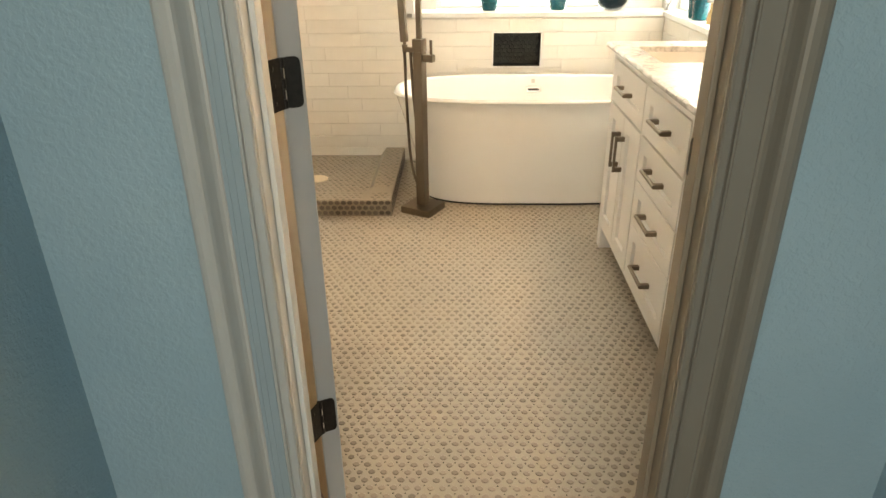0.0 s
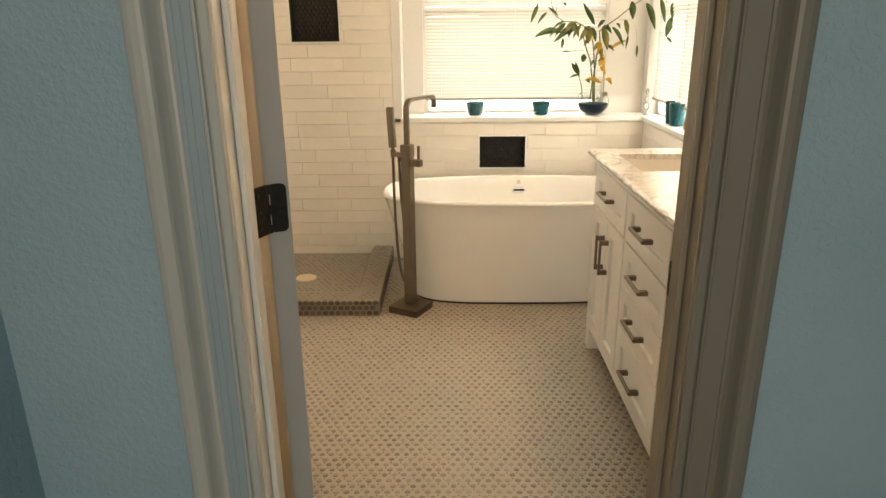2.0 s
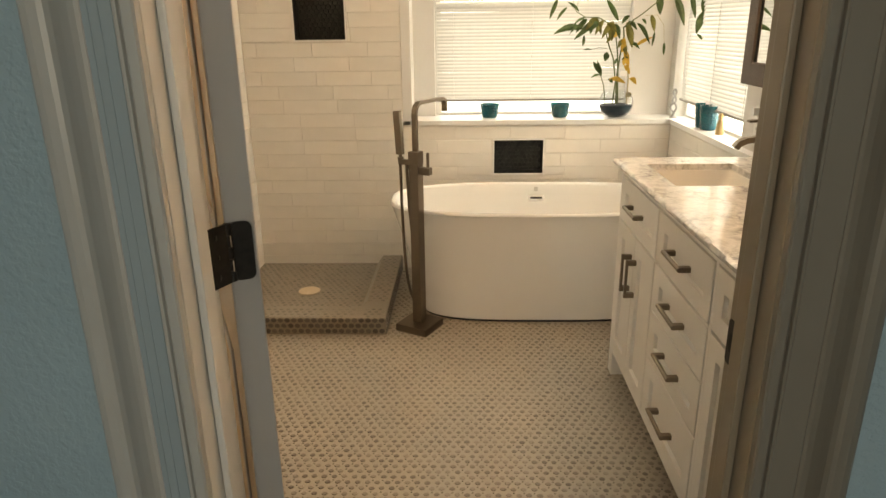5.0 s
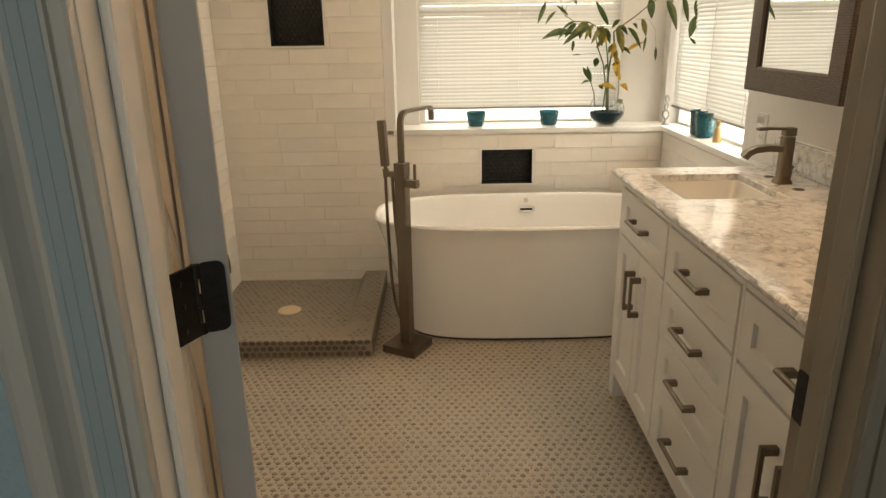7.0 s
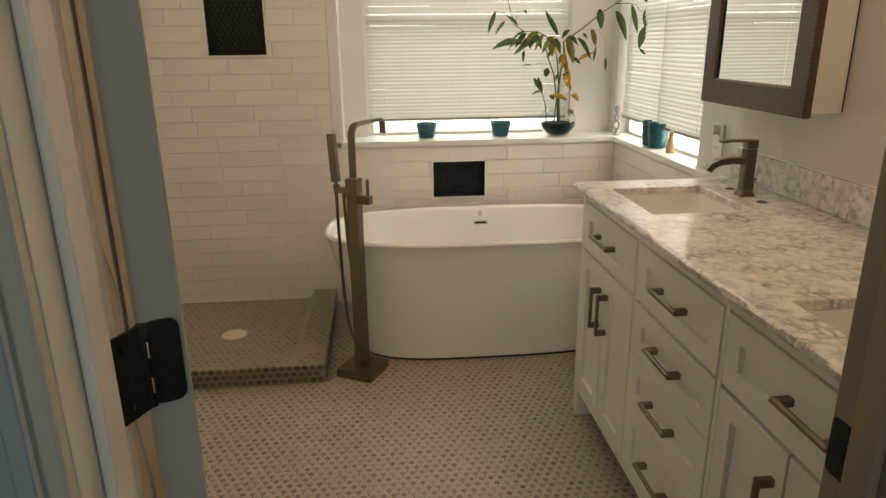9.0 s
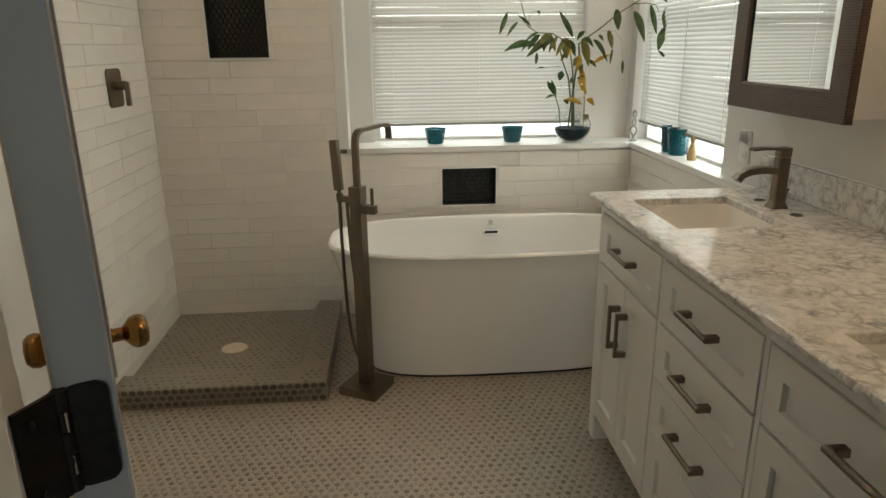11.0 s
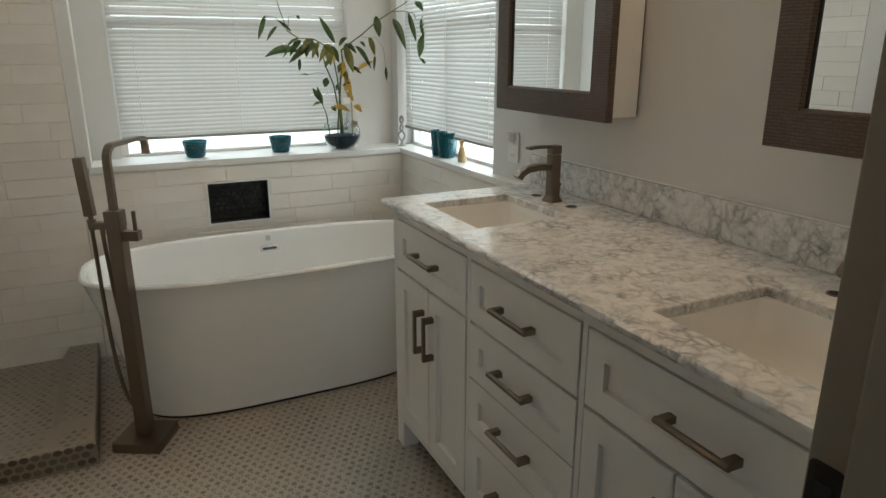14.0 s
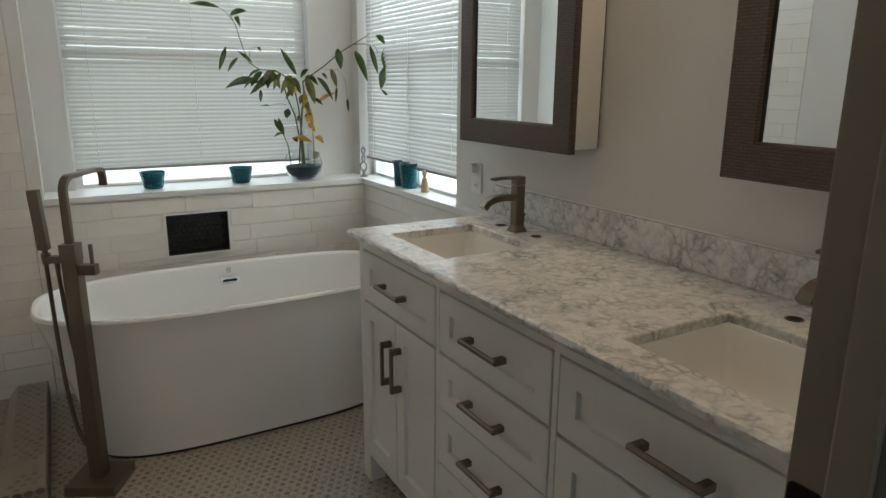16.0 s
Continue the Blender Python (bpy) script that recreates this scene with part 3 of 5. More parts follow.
xs, ys = [LEFT + 0.002, -0.45, -0.415, PAN_X - 0.006, PAN_X], [PAN_Y, PAN_Y + 0.006, PAN_Y + 0.13, PAN_Y + 0.20, BACK - 0.002]


def pan_height(x, y):
    if x >= PAN_X - 0.001 or y <= PAN_Y + 0.001:
        return PAN_Z - 0.006
    lip = x > -0.43 or y < PAN_Y + 0.15
    return PAN_Z if lip else DIP


grid = [[bm.verts.new((x, y, pan_height(x, y))) for x in xs] for y in ys]
for r0, r1 in zip(grid, grid[1:]):
    for k in range(len(xs) - 1):
        bm.faces.new((r0[k], r0[k + 1], r1[k + 1], r1[k]))
ring = [v for v in grid[0]] + [r[-1] for r in grid[1:]] + grid[-1][::-1][1:] + [r[0] for r in grid[::-1][1:-1]]
low = [bm.verts.new((v.co.x, v.co.y, 0.0005)) for v in ring]
for k in range(len(ring)):
    q = (k + 1) % len(ring)
    bm.faces.new((ring[k], low[k], low[q], ring[q]))
bm.faces.new(low)
part("basin", bm, PAN_BASE, pan)
part("drain_cover", lathe(bmesh.new(), [(0.0, 0.0), (0.058, 0.0), (0.059, 0.003), (0.056, 0.0055), (0.0, 0.0065)], (-0.765, 3.775, DIP + 0.001), 32), DRAIN, pan, "pale round drain cover", True)

valve = thing("shower_valve", (LEFT, 3.81, 1.21), "bronze square shower valve with a lever on white tiles", "shower valve")
part("plate", slab(bmesh.new(), rounded(3.742, 3.882, 1.135, 1.290, 0.022), "x", LEFT + 0.001, LEFT + 0.009), BRONZE, valve)
part("stem", lathe(bmesh.new(), [(0.0, 0.0), (0.019, 0.0), (0.018, 0.045), (0.0, 0.047)], (LEFT + 0.009, 3.812, 1.222), 20, Matrix.Rotation(radians(90), 4, "Y")), BRONZE, valve, smooth=True)
part("lever", block(LEFT + 0.045, LEFT + 0.063, 3.802, 3.822, 1.140, 1.236, bevel=0.003), BRONZE, valve)


def hex_field(parent, span, face, pitch):
    """Dark hexagons on the back of a niche, each its own piece."""
    a0, a1, z0, z1 = span
    bm = bmesh.new()
    r = pitch / math.sqrt(3) * 0.93
    lo = [bm.verts.new((r * math.sin(radians(60 * k)), 0.0, r * math.cos(radians(60 * k)))) for k in range(6)]
    hi = [bm.verts.new((0.86 * r * math.sin(radians(60 * k)), -0.003, 0.86 * r * math.cos(radians(60 * k)))) for k in range(6)]
    bm.faces.new(hi)
    for k in range(6):
        bm.faces.new((lo[k], lo[(k + 1) % 6], hi[(k + 1) % 6], hi[k]))
    bmesh.ops.recalc_face_normals(bm, faces=bm.faces)
    me = bpy.data.meshes.new("hexagon_tile")
    bm.to_mesh(me)
    bm.free()
    me.materials.append(HEX_DARK)
    rng = random.Random(5)
    row, z = 0, z0 + pitch * 0.55
    while z < z1 - pitch * 0.4:
        a = a0 + pitch * (0.55 + 0.5 * (row % 2))
        while a < a1 - pitch * 0.45:
            t = new("hexagon_tile", me)
            t.parent = parent
            t.matrix_basis = pose(a, face, z, rng.gauss(0, 1.6), 0, rng.gauss(0, 1.6))
            a += pitch
        z += pitch * math.sqrt(3) / 2
        row += 1


def niche(name, span, depth, label):
    a0, a1, z0, z1 = span
    f, b = BACK - 0.002, BACK + depth
    ob = structure(part(name, block(a0 + 0.001, a1 - 0.001, b, b + 0.01, z0 + 0.001, z1 - 0.001), DARK_GROUT), label, "wall niche")
    bm = bmesh.new()
    for p in ((a0, a0 + 0.004, z0, z1), (a1 - 0.004, a1, z0, z1), (a0 + 0.004, a1 - 0.004, z0, z0 + 0.004), (a0 + 0.004, a1 - 0.004, z1 - 0.004, z1)):
        box(bm, p[0], p[1], BACK + 0.006, b, p[2], p[3])
    part("lining", bm, HEX_DARK, ob, "dark glazed lining")
    bm = bmesh.new()
    for p in ((a0 - 0.006, a0 + 0.003, z0 - 0.006, z1 + 0.006), (a1 - 0.003, a1 + 0.006, z0 - 0.006, z1 + 0.006), (a0 + 0.003, a1 - 0.003, z0 - 0.006, z0 + 0.003), (a0 + 0.003, a1 - 0.003, z1 - 0.003, z1 + 0.006)):
        box(bm, p[0], p[1], f - 0.003, BACK + 0.006, p[2], p[3])
    part("edge_trim", bm, PLASTIC, ob, "thin white edge trim")
    return ob


niche_1 = niche("wall_niche_1", NICHE, 0.085, "dark hexagon tiled shower niche with white edging")
niche_2 = niche("wall_niche_2", TUB_NICHE, 0.085, "dark hexagon tiled niche above the tub with white edging")

# ---- freestanding tub ----
TUB = (0.450, 3.752)
TUB_A, TUB_B, TUB_H = 0.752, 0.337, 0.562
tub = thing("bathtub", (*TUB, 0), "white oval freestanding bathtub on the mosaic floor", "bathtub")


def oval(bm, a, b, n, z, seg=72):
    out = []
    for k in range(seg):
        t = 2 * math.pi * k / seg
        c, s = math.cos(t), math.sin(t)
        out.append(bm.verts.new((TUB[0] + a * math.copysign(abs(c) ** (2 / n), c), TUB[1] + b * math.copysign(abs(s) ** (2 / n), s), z)))
    return out


bm = bmesh.new()
rows = []
for f in range(9):
    q = f / 8
    rows.append(oval(bm, 0.600 + (TUB_A - 0.606) * q ** 1.25, 0.288 + (TUB_B - 0.293) * q ** 1.1, 3.5 - 0.65 * q, 0.014 + (TUB_H - 0.032) * q))
for da, z in ((0.0, TUB_H - 0.012), (-0.002, TUB_H - 0.005), (-0.008, TUB_H), (-0.018, TUB_H), (-0.025, TUB_H - 0.004), (-0.029, TUB_H - 0.013)):
    rows.append(oval(bm, TUB_A + da, TUB_B + da, 2.85, z))
for f in range(1, 9):
    q = f / 8
    rows.append(oval(bm, TUB_A - 0.03 - 0.20 * q ** 1.3, TUB_B - 0.03 - 0.065 * q ** 1.4, 2.85 + 0.2 * q, TUB_H - 0.015 - 0.385 * q))
for da, db, z in ((-0.02, -0.02, 0.145), (-0.07, -0.06, 0.130), (-0.30, -0.15, 0.124)):
    rows.append(oval(bm, TUB_A - 0.23 + da, TUB_B - 0.095 + db, 3.05, z))
for p, q in zip(rows, rows[1:]):
    for k in range(len(p)):
        bm.faces.new((p[k], p[(k + 1) % len(p)], q[(k + 1) % len(p)], q[k]))
bm.faces.new(rows[-1]), bm.faces.new(rows[0][::-1])
part("shell", bm, ACRYLIC, tub, smooth=True)
# dark band painted as the shadow line under the tub
bm = bmesh.new()
a, b = oval(bm, 0.592, 0.280, 3.5, 0.0005), oval(bm, 0.592, 0.280, 3.5, 0.0142)
for k in range(len(a)):
    bm.faces.new((a[k], a[(k + 1) % len(a)], b[(k + 1) % len(a)], b[k]))
bm.faces.new(a[::-1]), bm.faces.new(b)
part("base_rim", bm, DARK, tub, "dark shadow gap under the tub")
lean = Matrix.Translation((0.462, 4.030, 0.486)) @ Matrix.Rotation(radians(-7), 4, "X")
bm = slab(bmesh.new(), rounded(-0.042, 0.042, -0.014, 0.014, 0.008), "y", -0.005, 0.004)
bmesh.ops.transform(bm, matrix=lean, verts=bm.verts)
over = part("overflow_plate", bm, CHROME, tub, "chrome overflow plate with a slot")
bm = slab(bmesh.new(), rounded(-0.032, 0.032, -0.0055, 0.0055, 0.005), "y", -0.0062, -0.0045)
bmesh.ops.transform(bm, matrix=lean, verts=bm.verts)
part("slot", bm, DARK, over, "dark slot")
lean2 = Matrix.Translation((0.460, 4.040, 0.532)) @ Matrix.Rotation(radians(-7), 4, "X")
bm = block(-0.010, 0.010, -0.004, -0.002, -0.012, 0.012)
bmesh.ops.transform(bm, matrix=lean2, verts=bm.verts)
part("sticker", bm, surface("grey_sticker", (0.55, 0.53, 0.50), 0.5, grain=200, vary=0.3, bump=0), tub, "small grey sticker")

# ---- tub filler, standing turned on the floor ----
FILL = (-0.146, 3.405)
TURN_F = -28.0
filler = thing("tub_filler", (*FILL, 0), "brushed bronze floor tub filler with a hand shower", "tub faucet", turn=TURN_F)


def fpart(name, bm, label="", smooth=False):
    return part(name, bm, BRONZE, filler, label, smooth, True)


fpart("base_plate", block(-0.083, 0.083, -0.083, 0.083, 0.0005, 0.036, bevel=0.002))
fpart("column", block(-0.0235, 0.0235, -0.0235, 0.0235, 0.036, 0.800, bevel=0.002))
fpart("valve_body", block(-0.025, 0.025, -0.025, 0.025, 0.800, 0.858, bevel=0.002))
curve = [(0, 0, 0.858), (0, 0, 1.020)] + [(0, 0.045 - 0.045 * math.cos(radians(a)), 1.020 + 0.045 * math.sin(radians(a))) for a in (22, 45, 68, 90)] + [(0, 0.235, 1.065)]
curve += [(0, 0.235 + 0.030 * math.sin(radians(a)), 1.035 + 0.030 * math.cos(radians(a))) for a in (30, 60, 90)] + [(0, 0.265, 1.005)]
fpart("spout", bar(bmesh.new(), curve, (1, 0, 0), 0.0125, 0.007))
lever = fpart("lever_block", block(0.0245, 0.076, -0.016, 0.016, 0.757, 0.790, bevel=0.002))
part("lever", block(0.058, 0.068, -0.005, 0.005, 0.7905, 0.856, bevel=0.001), BRONZE, lever, local=True)
cradle = fpart("cradle_arm", block(-0.085, -0.025, -0.012, 0.012, 0.795, 0.818, bevel=0.002))
part("outlet", lathe(bmesh.new(), [(0.0, 0.0), (0.008, 0.0), (0.008, 0.022), (0.0, 0.022)], (-0.047, 0, 0.773), 12), BRONZE, cradle, local=True)
part("holder", lathe(bmesh.new(), [(0.0, 0.0), (0.012, 0.0), (0.014, 0.034), (0.0, 0.034)], (-0.080, 0, 0.792), 14), BRONZE, cradle, local=True)
wand = block(-0.0165, 0.0165, -0.012, 0.012, 0.838, 1.030, bevel=0.003)
lathe(wand, [(0.0, 0.0), (0.008, 0.0), (0.008, 0.02), (0.0, 0.02)], (0, 0, 0.820), 12)
bmesh.ops.transform(wand, matrix=Matrix.Translation((-0.080, 0, 0.82)) @ Matrix.Rotation(radians(-3), 4, "Y") @ Matrix.Translation((0, 0, -0.82)), verts=wand.verts)
fpart("hand_shower", wand)
hose = []
for k in range(25):
    q = k / 24
    s = math.sin(math.pi * q)
    hose.append((-0.080 + 0.033 * q + 0.052 * s - 0.020 * math.sin(2 * math.pi * q), -0.004 - 0.012 * s, 0.795 - 0.645 * math.sin(math.pi * q) ** 0.55))
fpart("hose", tube(bmesh.new(), hose, 0.0068, 8), "flexible bronze hose", True)

# ---- vanity ----
VX, VY0, VY1, VZ = 0.676, 1.462, 3.012, 0.876
van = thing("vanity_cabinet", ((VX + WALL_X) / 2, (VY0 + VY1) / 2, 0), "white shaker double vanity with drawers and doors", "vanity")
bm = block(VX + 0.020, WALL_X - 0.003, VY0 + 0.004, VY1 - 0.004, 0.110, 0.700)
for x0, x1, y0, y1 in ((VX + 0.020, VX + 0.034, VY0 + 0.004, VY1 - 0.004), (1.066, WALL_X - 0.003, VY0 + 0.004, VY1 - 0.004),
                       (VX + 0.0342, 1.0658, VY0 + 0.004, 1.515), (VX + 0.0342, 1.0658, 1.914, 2.524), (VX + 0.0342, 1.0658, 2.923, VY1 - 0.004)):
    box(bm, x0, x1, y0, y1, 0.7002, VZ - 0.001)
part("carcass", bm, CABINET, van)
# face frame round the fronts
bm = bmesh.new()
COLS = ((1.490, 1.992), (2.012, 2.478), (2.498, 2.985))
for y0, y1 in ((VY0, 1.488), (1.994, 2.010), (2.480, 2.496), (2.987, VY1)):
    box(bm, VX + 0.001, VX + 0.019, y0, y1, 0.104, VZ, bevel=0.001)
for y0, y1 in ((1.4885, 1.9935), (2.0105, 2.4795), (2.4965, 2.9865)):
    box(bm, VX + 0.001, VX + 0.019, y0, y1, 0.840, VZ, bevel=0.001)
    box(bm, VX + 0.001, VX + 0.019, y0, y1, 0.104, 0.118, bevel=0.001)
part("face_frame", bm, CABINET, van)
# dark sheet added so the gaps between the fronts look shaded
part("inner_lining", block(VX + 0.0196, VX + 0.0199, VY0 + 0.03, VY1 - 0.03, 0.112, 0.845), DARK, van, "dark sheet that paints the shade in the gaps")
part("end_panel", block(VX + 0.020, WALL_X - 0.003, VY1 - 0.003, VY1, 0.104, VZ - 0.001), CABINET, van)
for y0, y1 in ((VY1 - 0.055, VY1), (VY0, VY0 + 0.055)):
    part("leg", block(VX + 0.001, VX + 0.056, y0, y1, 0.0, 0.1035, bevel=0.002), CABINET, van)
    part("leg", block(WALL_X - 0.06, WALL_X - 0.005, y0, y1, 0.0, 0.1095, bevel=0.002), CABINET, van)


def front(name, y0, y1, z0, z1, rail=0.052, gap=0.0028):
    """A shaker front: four rails round a recessed panel."""
    y0, y1, z0, z1 = y0 + gap, y1 - gap, z0 + gap, z1 - gap
    bm = block(VX - 0.001, VX + 0.0195, y0, y1, z0, z1)
    face = next(f for f in bm.faces if f.normal.x < -0.9)
    bmesh.ops.inset_region(bm, faces=[face], thickness=rail, use_even_offset=True)
    bmesh.ops.inset_region(bm, faces=[face], thickness=0.0012, use_even_offset=True)
    for v in face.verts:
        v.co.x += 0.0118
    outer = [e for e in bm.edges if len(e.link_faces) == 2 and all(abs(v.co.x - VX + 0.001) < 1e-5 and (min(v.co.y - y0, y1 - v.co.y) < 1e-5 or min(v.co.z - z0, z1 - v.co.z) < 1e-5) for v in e.verts) and e.calc_face_angle(0) > 1]
    bmesh.ops.bevel(bm, geom=outer, offset=0.0012, segments=1, affect="EDGES")
    return part(name, bm, CABINET, van)


def pull(parent, y, z, upright=False, length=0.155):
    """A bar pull on two square posts."""
    h = length / 2
    bm = bmesh.new()
    for s in (-1, 1):
        c = s * (h - 0.010)
        if upright:
            box(bm, VX - 0.030, VX - 0.0012, y - 0.0075, y + 0.0075, z + c - 0.009, z + c + 0.009, bevel=0.001, segments=1)
        else:
            box(bm, VX - 0.030, VX - 0.0012, y + c - 0.009, y + c + 0.009, z - 0.0075, z + 0.0075, bevel=0.001, segments=1)
    if upright:
        box(bm, VX - 0.037, VX - 0.028, y - 0.0065, y + 0.0065, z - h, z + h, bevel=0.0015)
    else:
        tube(bm, [(VX - 0.032, y - h, z), (VX - 0.032, y + h, z)], 0.0068, 12)
    part("handle", bm, BRONZE, parent, "brushed bronze bar pull")


for (y0, y1), kind in zip(COLS, ("doors", "drawers", "doors")):
    mid = (y0 + y1) / 2
    if kind == "doors":
        pull(front("drawer", y0, y1, 0.668, 0.838), mid if y0 > 2 else mid - 0.05, 0.757 if y0 > 2 else 0.762)
        for d0, d1, hy in ((y0, mid, mid - 0.033), (mid, y1, mid + 0.033)):
            pull(front("door", d0, d1, 0.120, 0.664), hy, 0.522, True, 0.142)
    else:
        for z0, z1, g in ((0.668, 0.838, 0.0028), (0.505, 0.664, 0.0019), (0.340, 0.505, 0.0019), (0.120, 0.340, 0.0019)):
            pull(front("drawer", y0, y1, z0, z1, gap=g), mid, (z0 + z1) / 2 + 0.004)

# countertop with its cut-outs, backsplash, basins
CT = (0.651, WALL_X - 0.002, 1.442, 3.020)
SINKS = ((0.737, 1.040, 2.550, 2.897), (0.737, 1.040, 1.541, 1.888))


def counter():
    """The slab as one closed grid with two square cut-outs and eased upper edges."""
    bm = bmesh.new()
    xs = [CT[0], SINKS[0][0], SINKS[0][1], CT[1]]
    ys = sorted({CT[2], CT[3], *(v for s in SINKS for v in s[2:])})
    up = [[bm.verts.new((x, y, 0.898)) for y in ys] for x in xs]
    dn = [[bm.verts.new((x, y, 0.876)) for y in ys] for x in xs]
    solid = [[not (i == 1 and any(s[2] <= ys[k] and ys[k + 1] <= s[3] for s in SINKS)) for k in range(len(ys) - 1)] for i in range(3)]
    for i in range(3):
        for k in range(len(ys) - 1):
            if not solid[i][k]:
                continue
            bm.faces.new((up[i][k], up[i + 1][k], up[i + 1][k + 1], up[i][k + 1]))
            bm.faces.new((dn[i][k], dn[i][k + 1], dn[i + 1][k + 1], dn[i + 1][k]))
            for (a, c), (e, f), (u, w) in (((i, k), (i, k + 1), (i - 1, k)), ((i + 1, k), (i + 1, k + 1), (i + 1, k)), ((i, k), (i + 1, k), (i, k - 1)), ((i, k + 1), (i + 1, k + 1), (i, k + 1))):
                if not (0 <= u < 3 and 0 <= w < len(ys) - 1 and solid[u][w]):
                    bm.faces.new((up[a][c], up[e][f], dn[e][f], dn[a][c]))
    bmesh.ops.recalc_face_normals(bm, faces=bm.faces)
    rim = [e for e in bm.edges if len(e.link_faces) == 2 and e.calc_face_angle(0) > 0.5 and min(v.co.z for v in e.verts) > 0.89
           and min(v.co.x for v in e.verts) > CT[0] + 0.001 and max(v.co.x for v in e.verts) < CT[1] - 0.001 and min(abs(v.co.y - y) for v in e.verts for y in (CT[2], CT[3])) > 0.001]
    bmesh.ops.bevel(bm, geom=rim, offset=0.004, segments=2, affect="EDGES", profile=0.5)
    return bm


worktop = thing("countertop", ((CT[0] + CT[1]) / 2, (CT[2] + CT[3]) / 2, 0.876), "white marble countertop with grey veins on the vanity", "countertop")
part("slab", counter(), MARBLE, worktop)


def chiselled(points, out, name):
    """A rough eased edge strip along a line; out is the direction that it faces."""
    bm, rows, rng = bmesh.new(), [], random.Random(31)
    a, b = Vector(points[0]), Vector(points[1])
    n = int((b - a).length / 0.011)
    drift = [0.0] * 6
    for k in range(n + 1):
        p = a + (b - a) * k / n
        drift = [0.6 * d + rng.gauss(0, 0.0009) for d in drift]
        ring = []
        for (o, z), d in zip(((-0.001, 0.8979), (0.005, 0.8965), (0.0095, 0.892), (0.0100, 0.885), (0.0075, 0.879), (-0.001, 0.8762)), drift):
            ring.append(bm.verts.new(p + Vector(out) * (o + (d if o > 0 else 0)) + Vector((0, 0, z + (d * 0.5 if o > 0 else 0)))))
        rows.append(ring)
    for r, s in zip(rows, rows[1:]):
        for i in range(5):
            bm.faces.new((r[i], r[i + 1], s[i + 1], s[i]))
        bm.faces.new((r[5], r[0], s[0], s[5]))
    bm.faces.new(rows[0]), bm.faces.new(rows[-1][::-1])
    return part(name, bm, MARBLE, worktop, "rough chiselled marble edge", True)


chiselled([(CT[0], CT[2], 0), (CT[0], CT[3] + 0.009, 0)], (-1, 0, 0), "front_edge")
chiselled([(CT[0], CT[3], 0), (CT[1], CT[3], 0)], (0, 1, 0), "end_edge")
splash = thing("backsplash", (WALL_X - 0.012, (CT[2] + 3.045) / 2, 0.899), "white marble backsplash strip along the wall", "backsplash")
part("slab", block(WALL_X - 0.022, WALL_X - 0.002, CT[2], 3.045, 0.899, 1.000, bevel=0.003), MARBLE, splash)
part("caulk_line", block(WALL_X - 0.0065, WALL_X - 0.0006, CT[2] + 0.002, 3.043, 1.0002, 1.0026), PLASTIC, splash, "thin white caulk line")


def basin(x0, x1, y0, y1):
    ob = thing("sink", ((x0 + x1) / 2, (y0 + y1) / 2, 0.735), "white rectangular undermount porcelain sink", "sink", "vanity sinks")
    bm = bmesh.new()
    rows = []
    for d, z, r in ((-0.022, 0.8758, 0.030), (0.004, 0.8758, 0.025), (0.006, 0.868, 0.03), (0.018, 0.800, 0.04), (0.032, 0.765, 0.045), (0.060, 0.748, 0.05), (0.11, 0.742, 0.03)):
        rows.append([bm.verts.new((x, y, z)) for x, y in rounded(x0 + d, x1 - d, y0 + d, y1 - d, r, 5)])
    for p, q in zip(rows, rows[1:]):
        for k in range(len(p)):
            bm.faces.new((p[k], p[(k + 1) % len(p)], q[(k + 1) % len(p)], q[k]))
    bm.faces.new(rows[-1])
    part("bowl", bm, PORCELAIN, ob, smooth=True)
    part("drain", lathe(bmesh.new(), [(0.0, 0.004), (0.012, 0.004), (0.022, 0.002), (0.023, 0.0)], ((x0 + x1) / 2, (y0 + y1) / 2, 0.7425), 20), BRONZE, ob, smooth=True)


for s in SINKS:
    basin(*s)


